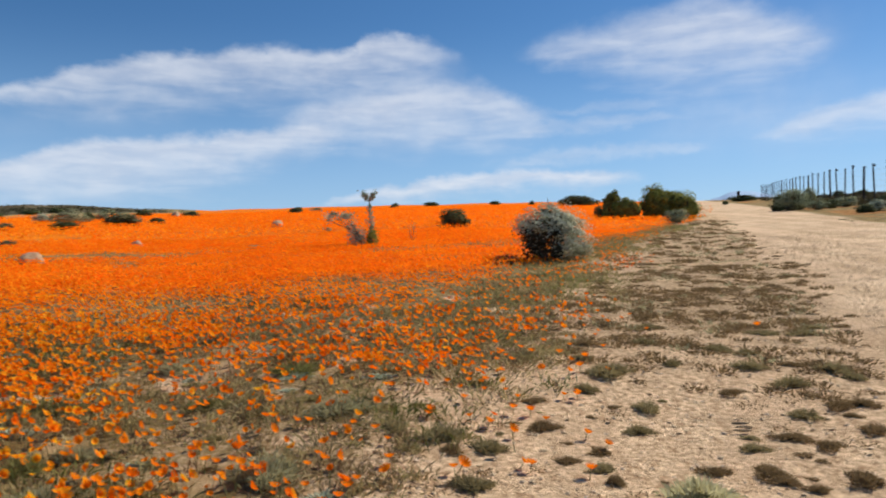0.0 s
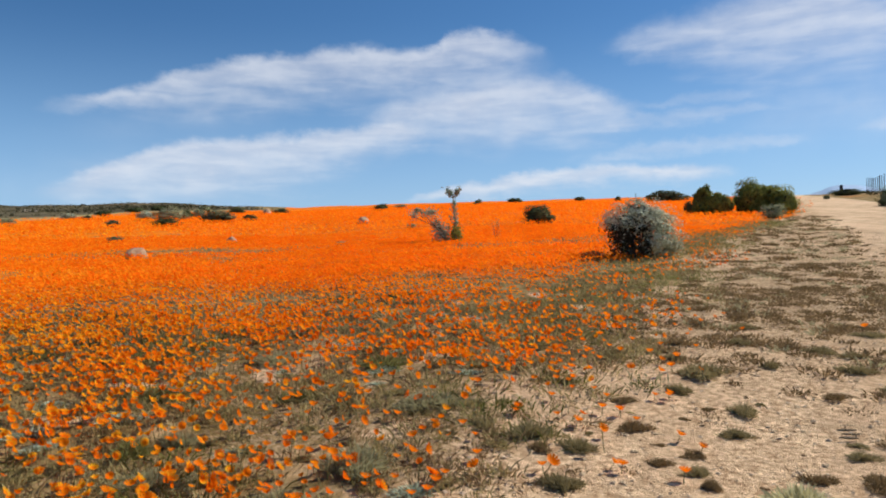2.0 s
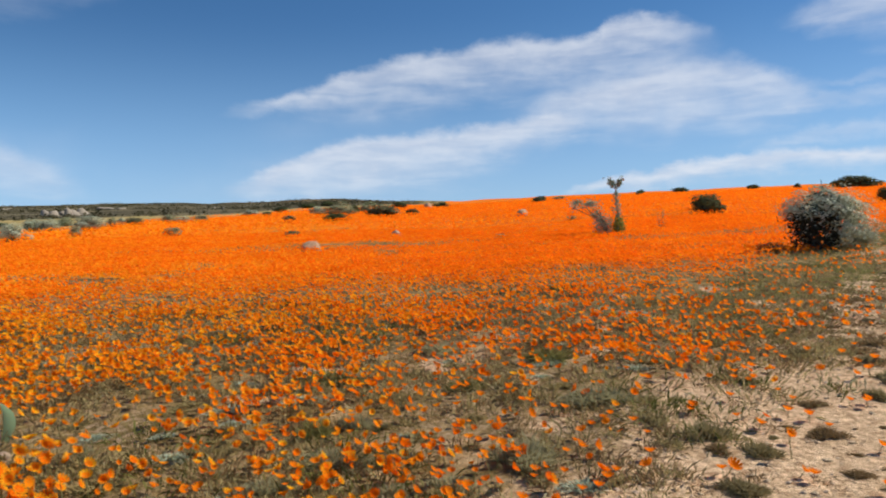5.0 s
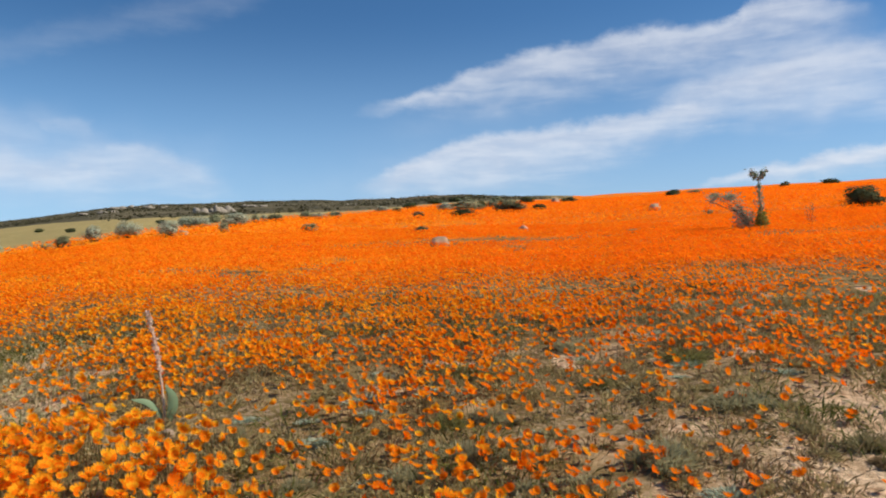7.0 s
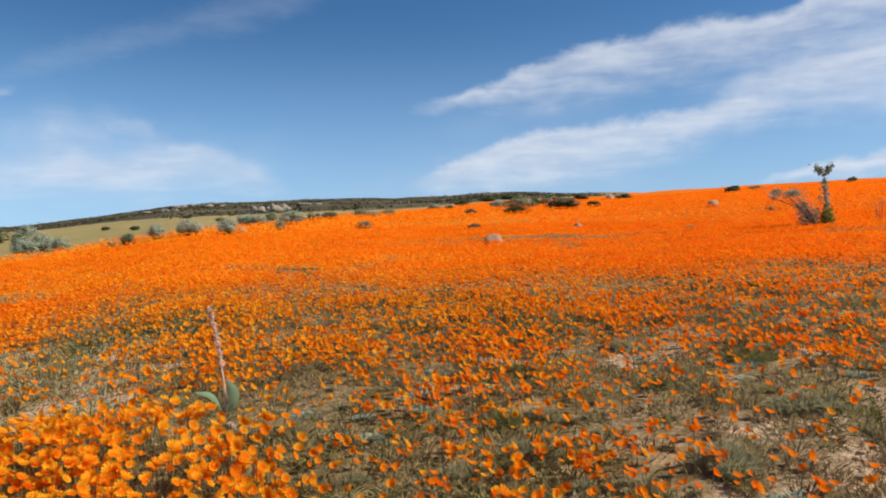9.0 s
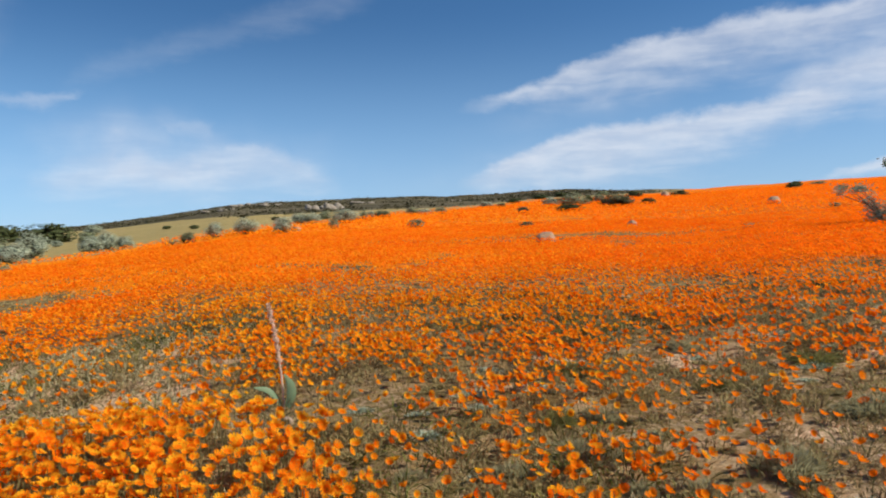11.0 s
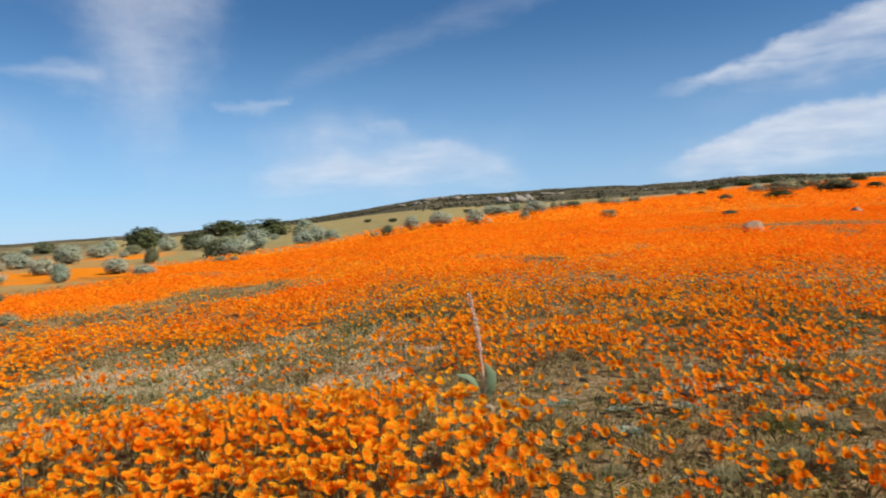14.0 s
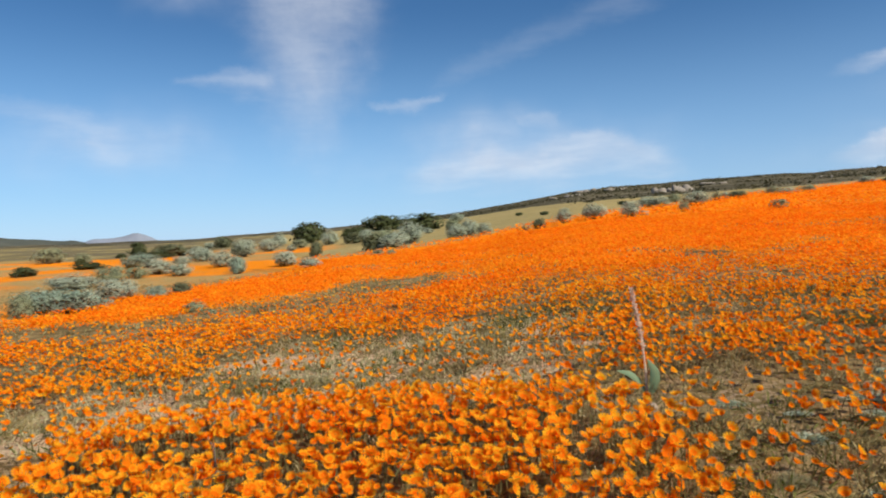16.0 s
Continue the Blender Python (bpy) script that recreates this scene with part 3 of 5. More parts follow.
def ground():
    az = np.radians(np.concatenate([np.arange(-40, 104, 0.3), np.arange(104, 320, 3.0)]))
    rr = np.concatenate([[0.0], np.geomspace(0.5, 320, 230), np.geomspace(340, 4500, 16)])
    a, r = np.meshgrid(az, rr, indexing="ij")
    x, y = -r * np.sin(a), r * np.cos(a)
    z = land(x, y)
    verts = np.stack([x, y, z], -1).reshape(-1, 3)
    na, nr = len(az), len(rr)
    i, j = np.meshgrid(np.arange(na), np.arange(nr - 1), indexing="ij")
    p, q = i * nr + j, ((i + 1) % na) * nr + j
    tris = np.concatenate([np.stack([p, q + 1, q], -1).reshape(-1, 3), np.stack([p, p + 1, q + 1], -1).reshape(-1, 3)])
    me = mesh_of("ground", verts, tris, M_GROUND, smooth=True)
    x, y = verts[:, 0], verts[:, 1]
    d, a = np.hypot(x, y), np.degrees(np.arctan2(-x, y))
    field = in_field(x, y)
    zones = {
        "road": in_road(x, y),
        "sunlit": sunlit_at(x, y),
        "thick": bloom(x, y) * 1.6 + step(d, 6.5, 10.0),
        "dry": in_bare(x, y) * (1 - in_road(x, y)) * step(d, 4.5, 8.0) * 0.38 * (d < 60),
        "bare": np.clip(in_bare(x, y) + 0.2 + 0.2 * step(7.5 - d, 0, 2.5) * (1 - 0.85 * step(a, 20, 38)) + 0.6 * sandy(x, y) + 0.42 * strip(x, y), 0, 1) * (d < 200),
        "carpet": np.maximum(np.clip(bloom(x, y) * 2.1, 0, 1) * (0.3 * step(d, 5.5, 9.0) + 0.7 * step(d, 9, 15)), far_bloom(x, y)),
        "pale": step(a, 17, 26) * (1 - field) * step(d, 11, 16) * (0.72 + 0.28 * step(d, 42, 60)) * (a < 130),
        "scrub": in_scrub(x, y)
        + 0.52 * step(a, 72, 79) * step(d, 34, 48) * (a < 150)
        + (a < -21) * step(x - road_right(y), 2.0, 6.0) * 0.6 * step(wave(x, y, 0.2), -0.4, 0.2),
    }
    for name, val in zones.items():
        att = me.attributes.new(name, "FLOAT", "POINT")
        att.data.foreach_set("value", np.clip(val, 0, 1).astype(np.float32))
    return tagged(new("ground", me), "sandy veld ground with a flower carpet and a dirt road", "ground", kind="structure")


ground()

# ---------------------------------------------------------------- shrubs
LEAF_V = np.array([[0, -0.5, 0], [0.26, 0, 0.06], [0, 0.5, 0], [-0.26, 0, 0.06]], float)
LEAF_T = np.array([[0, 1, 2], [0, 2, 3]])


def crown_points(r, n, lobes):
    """Points on the shells of a heap of lobes that fills a dome 1 wide and 1 high; with the outward ways."""
    a = np.arange(lobes) * 2.4 + r.uniform(-0.4, 0.4, lobes)
    rise = (np.arange(lobes) + 0.5) / lobes                       # from the skirt to the top
    size = r.uniform(0.11, 0.26, lobes)
    q = 0.36 * np.where(rise > 0.35, np.sqrt(np.clip(1 - ((rise - 0.35) / 0.66) ** 2, 0.03, 1)), 0.85 + 0.4 * rise) * r.uniform(0.5, 1.12, lobes)
    cx, cy, cz = np.cos(a) * q, np.sin(a) * q, 0.12 + 0.70 * rise * r.uniform(0.85, 1.06, lobes)
    k = r.integers(0, lobes, n)
    out = r.normal(size=(n, 3))
    out /= np.linalg.norm(out, axis=1, keepdims=True)
    rad = size[k] * r.uniform(0.35, 1.12, n) ** 0.5
    p = np.stack([cx[k], cy[k], cz[k]], 1) + out * rad[:, None]
    p[:, 2] = np.abs(p[:, 2]) + 0.01
    return p, out, np.stack([cx, cy, cz], 1)


def shrub_meshes(seed, leaves, leaf, mat, lobes=16, low=0.0, inside=8, round_=0.75, dark_flank=False):
    """Stems, inner and outer foliage of a shrub 1 m wide and 1 m high. low: the height under which its outer leaves thin out."""
    r = np.random.default_rng(seed)
    p, out, mids = crown_points(r, leaves, lobes)
    if low:
        keep = r.uniform(size=leaves) < np.clip(p[:, 2] / low, 0.15, 1)
        p, out = p[keep], out[keep]
        leaves = len(p)
    if dark_flank:   # open flank thinned so shade-darkened inner leaves show; foliage in uneven clumps
        flank = step(0.16 - p[:, 0], -0.12, 0.14) * step(0.55 - p[:, 2], -0.08, 0.12)
        clumps = np.sin(p[:, 0] * 17 + 1.0) * np.sin(p[:, 1] * 15 + 2.0) + np.sin(p[:, 2] * 19 + p[:, 0] * 9)
        keep = r.uniform(size=leaves) < (1 - 0.93 * flank) * (0.5 + 0.5 * step(clumps, -0.5, 0.3))
        p, out = p[keep], out[keep]
        leaves = len(p)
        p = p + out * (0.035 * np.sin(p[:, :1] * 23 + p[:, 2:] * 31) + 0.03 * r.uniform(-1, 1, (leaves, 1)))
        p[:, 0] += 0.06 * step(p[:, 0], 0.1, 0.4) * step(0.8 - p[:, 2], 0.0, 0.3)
    dome = p - np.array([0, 0, 0.3])
    dome /= np.linalg.norm(dome, axis=1, keepdims=True) + 1e-6
    normal = out * 0.5 + dome * round_ + r.normal(size=out.shape) * 0.28 + np.array([0, 0, 0.12])
    size = leaf * r.uniform(0.6, 1.35, leaves)
    v, t = many(LEAF_V, LEAF_T, frames_of(normal, r.uniform(0, 6.28, leaves), size), p)
    foliage = mesh_of("foliage", v, t, mat)
    rods = []
    for m in mids:
        base = np.array([m[0] * 0.12, m[1] * 0.12, -0.06])
        half = base * 0.45 + m * 0.55 + r.normal(size=3) * 0.03
        rods.append(rod([base, half, m + (m - half) * 0.5], [0.016, 0.010, 0.004], 5))
    v, t = cat(rods)
    # darkened leaves that fill in the crown's inner shade
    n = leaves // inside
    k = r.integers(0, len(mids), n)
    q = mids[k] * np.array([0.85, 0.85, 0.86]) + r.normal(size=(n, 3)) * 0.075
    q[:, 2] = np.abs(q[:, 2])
    # shade-darkened inner leaves are kept off the sunlit side
    if dark_flank:
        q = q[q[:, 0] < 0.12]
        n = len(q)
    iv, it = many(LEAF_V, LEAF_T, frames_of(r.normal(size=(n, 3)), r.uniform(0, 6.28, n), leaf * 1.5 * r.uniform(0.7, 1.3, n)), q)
    return mesh_of("stems", v, t, M_TWIG), foliage, mesh_of("inner_foliage", iv, it, M_INNER_SHADE)


def shrub(name, label, meshes, place, width, height, turn=0.0, group="", category="shrub"):
    base = new(name)
    base.empty_display_size = 0.2
    part("woody_base", meshes[0], base)
    part("foliage", meshes[1], base)
    part("inner_foliage", meshes[2], base, "dry inner leaves, darkened to stand for the crown's shade")
    base.matrix_basis = Matrix.LocRotScale(place - Vector((0, 0, 0.02)), Euler((0, 0, turn)), (width, width, height))
    return tagged(base, label, category, group)


SILVER = [shrub_meshes(20 + i, 5200, 0.045, M_MINT, 18, 0.3) for i in range(3)]
GREY = [shrub_meshes(30 + i, 4600, 0.046, M_GREY, 17, 0.2) for i in range(3)]
DARK = [shrub_meshes(40 + i, 2000, 0.09, M_DARK, 18) for i in range(3)]
LEAFY = [shrub_meshes(50 + i, 8000, 0.065, M_GREEN, 26) for i in range(2)]


def shrubs(rows, kinds, name, label, group, grow=1.2):
    for i, (az_, d, wid, hgt) in enumerate(rows):
        shrub(name, label, kinds[i % len(kinds)], spot(az_, d), wid * grow, hgt * grow, i * 2.4, group)


# the lone shrub beside the verge, and those on the field
shrub("shrub", "round grey-green shrub with silvery leaf tips among orange daisies", shrub_meshes(3, 30000, 0.033, M_SILVER, 20, 0.0, 3, 0.5, True), spot(-8.35, 13.35), 1.46, 1.12)
shrub("shrub", "low dark green shrub standing in the orange field", shrub_meshes(4, 3600, 0.075, M_DARK, 18), spot(-1.0, 26.0), 1.3, 0.72, 1.0)
for az_, d, wid, hgt, mesh, turn in ((-16.5, 33.2, 1.4, 1.5, LEAFY[0], 0.3), (-17.7, 33.6, 2.1, 1.32, LEAFY[1], 1.9), (-18.8, 32.6, 1.0, 1.0, LEAFY[0], 4.0)):
    shrub("shrub", "large bushy green shrub beside the dirt road", mesh, spot(az_, d), wid, hgt, turn, "green shrubs beside the road")
tall = shrub_meshes(5, 5500, 0.08, M_GREEN, 18)
for az_, d, wid, hgt, turn in ((-13.3, 32.6, 1.05, 1.35, 2.3), (-14.5, 32.2, 1.1, 1.0, 0.4)):
    shrub("shrub", "olive green shrub beside the dirt road", tall, spot(az_, d), wid, hgt, turn, "green shrubs beside the road")
shrub("shrub", "small grey shrub at the edge of the road", GREY[0], spot(-18.0, 28.0), 1.05, 0.6, 0.9)
shrub("shrub", "small dark shrub beside larger shrubs", DARK[1], spot(-12.3, 34.0), 0.55, 0.6, 0.2)
shrub("shrub", "wide dark shrub on the brow of the field", DARK[2], spot(-10.7, 64.0), 3.7, 1.15, 0.2)
BUSHY = [shrub_meshes(55 + i, 2400, 0.08, M_OLIVE, 18) for i in range(2)]
MOUNDS = [shrub_meshes(65 + i, 4200, 0.055, M_TEAL, 24, 0.2) for i in range(2)]
shrubs([(11.6, 58, 0.92, 0.45), (3.9, 68.8, 0.5, 0.4), (-4.2, 87, 1.37, 0.45), (-7.1, 71, 0.7, 0.5), (3.7, 79.5, 0.63, 0.5), (0.9, 79, 1.62, 0.56),
        (11.4, 62.7, 1.1, 0.5), (19.3, 65, 1.3, 0.45)],
       DARK, "shrub", "low dark shrub dotted over the orange field", "dark shrubs on the field")
shrubs([(14.5, 18.6, 0.3, 0.12), (8.6, 42.2, 0.62, 0.36), (7.5, 40.4, 0.75, 0.26), (9.9, 64.7, 1.2, 0.35), (9.1, 26.2, 0.36, 0.14)],
       GREY, "shrub", "small grey-green tuft among orange daisies", "small tufts on the field")
# added shrub: stands for the lone shrub's cast shadow on the flowers
shrub("shrub", "low brown shrub added to stand for the grey one's shadow", shrub_meshes(62, 900, 0.06, M_TUFT, 12), spot(-5.0, 12.7), 0.55, 0.22, 0.7)
# silver-leaved shrubs along the field's edge and down in the hollow
SILVERY_EDGE = [(29.0, 42.3, 1.09, 0.54), (34.1, 47.7, 0.92, 0.45), (39.0, 37.7, 0.81, 0.32), (43.2, 36.2, 0.41, 0.34), (45.3, 31.8, 1.32, 0.6), (47.8, 33.0, 0.87, 0.47), (48.8, 33.5, 0.89, 0.51), (50.1, 25.5, 0.82, 0.58), (52.8, 26.6, 0.97, 0.53), (55.1, 26.6, 0.6, 0.58), (61.4, 30.0, 0.66, 0.49), (62.6, 30.7, 0.9, 0.67), (63.6, 29.6, 0.97, 0.65), (65.8, 42.1, 0.62, 0.34), (67.3, 30.8, 1.24, 0.9), (68.6, 27.8, 1.32, 0.61), (70.6, 36.9, 0.95, 0.74), (73.6, 42.2, 1.08, 0.77), (75.2, 21.6, 0.71, 0.35), (77.0, 24.0, 0.93, 0.51), (77.5, 46.8, 0.99, 0.83), (78.2, 38.9, 1.24, 0.69), (80.1, 33.7, 1.07, 0.83), (81.7, 26.8, 0.94, 0.57)]
SILVERY_HOLLOW = [(83.2, 33.4, 1.53, 0.65), (84.6, 32.3, 0.91, 0.4), (84.7, 23.2, 0.73, 0.49), (86.2, 25.2, 1.15, 0.62), (89.1, 16.0, 0.96, 0.51), (91.9, 20.1, 1.42, 0.42)]
GREYISH = [(24.9, 75.7, 1.3, 0.49), (25.3, 46.4, 1.0, 0.6), (27.3, 39.5, 1.86, 0.71), (37.7, 39.2, 0.84, 0.42), (40.0, 38.1, 0.82, 0.41), (43.8, 34.6, 0.46, 0.42), (46.1, 26.9, 0.43, 0.39), (46.8, 37.6, 0.85, 0.43), (87.7, 23.4, 0.74, 0.41), (89.4, 22.5, 1.03, 0.48), (94.9, 13.8, 0.44, 0.41)]
PALE_MOUNDS = [(80.6, 21.7, 0.53, 0.53), (86.3, 16.0, 0.53, 0.28), (87.4, 31.5, 1.44, 0.56), (90.0, 14.3, 0.45, 0.18), (91.2, 13.9, 0.63, 0.41), (92.6, 14.1, 0.64, 0.42), (94.0, 14.3, 0.75, 0.43)]
OLIVE_BUSHES = [(23.9, 39.7, 2.05, 0.68), (31.0, 22.1, 0.45, 0.21), (31.2, 34.2, 0.66, 0.32), (42.3, 35.7, 0.92, 0.38), (57.0, 25.4, 0.56, 0.39), (70.2, 28.3, 0.93, 0.67), (71.7, 39.8, 1.17, 0.66), (74.7, 28.6, 0.58, 0.61), (81.7, 57.5, 1.63, 0.92), (84.6, 16.3, 0.43, 0.3), (85.4, 44.1, 2.34, 0.78)]
THICKETS = [(21.6, 43.7, 0.94, 0.38), (22.6, 63.8, 1.37, 0.6), (26.2, 44.1, 0.76, 0.57), (27.6, 33.4, 1.43, 0.34), (28.3, 71.8, 1.39, 0.46), (29.8, 65.5, 1.69, 0.42), (31.9, 54.6, 1.41, 0.42), (32.9, 45.6, 0.59, 0.27), (50.6, 39.2, 0.58, 0.22), (56.6, 39.4, 0.58, 0.22), (66.3, 49.0, 2.88, 1.17), (69.3, 65.9, 4.35, 1.5), (75.2, 48.6, 2.5, 1.43), (86.3, 42.0, 1.48, 0.37), (87.7, 86.2, 1.53, 0.67), (88.8, 46.0, 0.65, 0.29), (90.8, 31.7, 1.23, 0.28), (91.4, 37.3, 0.53, 0.33), (94.8, 28.2, 1.0, 0.34)]
TUSSOCKS = [(39.6, 25.4, 0.6, 0.3), (58.1, 26.4, 0.58, 0.19), (68.8, 23.5, 0.34, 0.21), (69.8, 23.7, 0.43, 0.26), (82.6, 11.8, 0.21, 0.1), (83.6, 12.5, 0.4, 0.2)]
shrubs(SILVERY_EDGE, SILVER, "shrub", "silvery rounded shrub along the field's far edge", "silver shrubs beside the flowers", 1.12)
shrubs(SILVERY_HOLLOW, SILVER, "shrub", "silvery rounded shrub on the floor of the hollow", "silver shrubs in the hollow", 1.02)
shrubs(GREYISH, GREY, "shrub", "grey-green shrub along the field's edge", "grey shrubs beside the flowers", 1.08)
shrubs(PALE_MOUNDS, MOUNDS, "shrub", "soft blue-green mounded shrub at the flowers' edge", "blue-green mounds in the hollow", 1.1)
shrubs(OLIVE_BUSHES, BUSHY, "shrub", "olive-green bush beside the orange flowers", "olive bushes beside the flowers", 1.05)
shrubs(THICKETS, DARK, "shrub", "dark green thicket beyond the orange field", "dark thickets beyond the field", 1.1)
shrubs(TUSSOCKS, GREY, "shrub", "small dry grey tussock in the orange field", "dry tussocks in the field", 1.1)
shrubs([(-25.8, 39.0, 1.75, 1.2), (-27.0, 44.0, 0.9, 1.2), (-27.5, 38.3, 1.0, 0.54), (-29.3, 42.0, 1.26, 0.6), (-26.4, 39.6, 1.2, 0.95)],
       GREY, "shrub", "scrubby grey-green shrub below the roadside fence", "shrubs below the fence", 1.0)
shrubs([(-31.1, 34.0, 0.84, 0.57), (-32.4, 35.5, 1.0, 0.6)], SILVER, "shrub", "silvery shrub below the roadside fence", "shrubs below the fence", 1.0)
shrubs([(-30.4, 32.9, 0.98, 0.38), (-25.0, 38.9, 0.8, 0.8), (-28.9, 80, 1.4, 0.8), (-30.3, 80, 1.9, 0.7), (-22.7, 79, 3.2, 0.63), (-21.5, 63.3, 0.56, 0.34), (-26.6, 43.0, 0.9, 0.85), (-28.3, 40.8, 1.0, 0.5), (-31.8, 44.0, 1.3, 0.6)],
       DARK, "shrub", "low dark shrub below the roadside fence", "shrubs below the fence", 1.0)


fill = np.random.default_rng(17)
count = 0
while count < 20:
    az_, d = fill.uniform(57, 99), fill.uniform(14, 75)
    edge = float(np.interp(az_, FIELD_AZ, FIELD_D))
    if d < max(edge * 1.1, 36) or fill.uniform() > 1.25 - d / 90:
        continue
    wid = fill.uniform(0.45, 1.5) * (0.8 + d / 90)
    kind = (GREY, SILVER, DARK, GREY)[count % 4]
    shrub("shrub", "rounded grey-green shrub in the bushy hollow" if kind is not DARK else "dark green thicket in the hollow", kind[count % 3], spot(az_, d), wid, wid * fill.uniform(0.4, 0.6), count * 1.7,
          "shrubs filling the hollow")
    count += 1

# ---------------------------------------------------------------- thin plant with a tall stalk
def stalk_plant():
    base = new("stalk_plant")
    r = np.random.default_rng(12)
    base.matrix_basis = Matrix.Translation(spot(5.6, 17.6))
    clumps = [((-0.33, 0.0, 0.22), (0.12, 0.10, 0.12), 850), ((-0.50, 0.02, 0.50), (0.07, 0.07, 0.09), 170), ((-0.64, 0.0, 0.73), (0.10, 0.07, 0.055), 230), ((-1.0, -0.03, 0.72), (0.085, 0.07, 0.06), 170)]
    rods = []
    for mid, wide, n in clumps:
        for k in range(6):
            tip = np.array(mid) + r.normal(size=3) * np.array(wide)
            half = np.array([-0.22 + 0.35 * (mid[0] + 0.22), tip[1] * 0.5, mid[2] * 0.55])
            rods.append(rod([[-0.22, 0, -0.03], half, tip], [0.010, 0.007, 0.003], 4))
    v, t = cat(rods)
    part("twigs", mesh_of("twigs", v, t, M_TWIG), base, "bare grey twigs")
    for mid, wide, n in clumps:
        p = r.normal(size=(n, 3)) * np.array(wide) + np.array(mid)
        p[:, 2] = np.abs(p[:, 2])
        v, t = many(LEAF_V, LEAF_T, frames_of(r.normal(size=(n, 3)) + np.array([0.2, -0.3, 0.5]), r.uniform(0, 6.28, n), r.uniform(0.035, 0.065, n)), p)
        part("foliage", mesh_of("foliage", v, t, M_TEAL), base, "grey-green leaf clump on a side branch")
    n = 420
    p = r.normal(size=(n, 3)) * np.array([0.07, 0.07, 0.12]) + np.array([0.02, 0, 0.2])
    p[:, 2] = np.abs(p[:, 2])
    v, t = many(LEAF_V, LEAF_T, frames_of(r.normal(size=(n, 3)), r.uniform(0, 6.28, n), r.uniform(0.05, 0.09, n)), p)
    part("basal_leaves", mesh_of("basal_leaves", v, t, M_GREEN), base, "dark green leaves round the stalk's foot")
    stem = rod([[0.0, 0, -0.03], [0.0, 0, 0.5], [-0.02, 0.01, 0.9], [-0.04, 0, 1.16]], [0.02, 0.017, 0.014, 0.010], 6)
    part("stalk", mesh_of("stalk", stem[0], stem[1], M_MINT, smooth=True), base)
    n = 190
    z = r.uniform(0.42, 1.02, n)
    p = np.stack([-0.02 + r.normal(size=n) * 0.045, r.normal(size=n) * 0.045, z], 1)
    v, t = many(LEAF_V, LEAF_T, frames_of(r.normal(size=(n, 3)) + np.array([0, 0, 0.4]), r.uniform(0, 6.28, n), r.uniform(0.05, 0.09, n)), p)
    part("stalk_leaves", mesh_of("stalk_leaves", v, t, M_TEAL), base, "thin sleeve of grey leaves")
    for side in (-1, 1):
        n = 190
        p = r.normal(size=(n, 3)) * np.array([0.038, 0.04, 0.055])
        p = p + np.array([-0.045 + side * 0.085, 0, 1.21]) + np.array([side, 0, 0]) * (p[:, 2:3] * 0.45)
        v, t = many(LEAF_V, LEAF_T, frames_of(r.normal(size=(n, 3)), r.uniform(0, 6.28, n), r.uniform(0.04, 0.075, n)), p)
        part("leaf_tuft", mesh_of("leaf_tuft", v, t, M_TEAL), base, "forked grey-green tuft at the tip")
    return tagged(base, "thin grey plant with one tall forked stalk in the flowers", "plant")


stalk_plant()
shrub("shrub", "faint dry twiggy shrub among the daisies", shrub_meshes(61, 200, 0.05, M_GREY, 9), spot(2.45, 18.5), 0.32, 0.6, 1.0)


def spike_plant():
    """A broad-leaved bulb plant with one leaning seed spike."""
    base = new("spike_plant")
    base.matrix_basis = spot_m(49.85, 4.6, 49.85)
    r = np.random.default_rng(5)
    stem = [[0.0, 0, 0.0], [-0.01, 0, 0.2], [-0.035, 0, 0.42], [-0.075, 0, 0.64]]
    v, t = rod(stem, [0.009, 0.007, 0.006, 0.003], 6)
    part("stem", mesh_of("stem", v, t, M_SPIKE, smooth=True), base)
    n = 260
    z = r.uniform(0.29, 0.64, n)
    lean = -0.01 - 0.065 * ((z - 0.2) / 0.44) ** 1.3
    p = np.stack([lean + r.normal(size=n) * 0.006, r.normal(size=n) * 0.006, z], 1)
    v, t = many(LEAF_V, LEAF_T, frames_of(r.normal(size=(n, 3)), r.uniform(0, 6.28, n), r.uniform(0.016, 0.032, n)), p)
    part("seed_head", mesh_of("seed_head", v, t, M_SPIKE), base, "pinkish dry seed head")
    for rib, wid, across in ((((0.0, 0, 0.0), (-0.05, -0.02, 0.09), (-0.10, -0.03, 0.13), (-0.175, -0.04, 0.155)), 0.022, (0.15, 0.5, 0.8)),
                             (((0.02, -0.01, 0.0), (0.045, -0.03, 0.08), (0.045, -0.035, 0.15), (0.005, -0.03, 0.225)), 0.030, (0.95, 0.25, 0.1))):
        rib, across = np.array(rib), np.array(across)
        k = 11
        vs, ts = [], []
        for i in range(k):
            f = i / (k - 1)
            c = np.array([np.interp(f * 3, range(4), rib[:, q]) for q in range(3)])
            half = across * wid * math.sin(math.pi * (0.14 + 0.86 * f)) ** 0.75
            fold = np.array([0, 0.35 * wid, 0.1 * wid]) * math.sin(math.pi * f)
            vs += [c - half + fold, c, c + half + fold]
            if i:
                q = (i - 1) * 3
                ts += [(q, q + 1, q + 4), (q, q + 4, q + 3), (q + 1, q + 2, q + 5), (q + 1, q + 5, q + 4)]
        part("leaf", mesh_of("leaf", vs, ts, M_BLADE, smooth=True), base, "broad grey-green leaf")
    return tagged(base, "broad-leaved bulb plant with one pale leaning seed spike", "plant")


def spot_m(az_, d, turn=0.0):
    return Matrix.Translation(spot(az_, d)) @ pose(0, 0, 0, 0, 0, turn)


spike_plant()

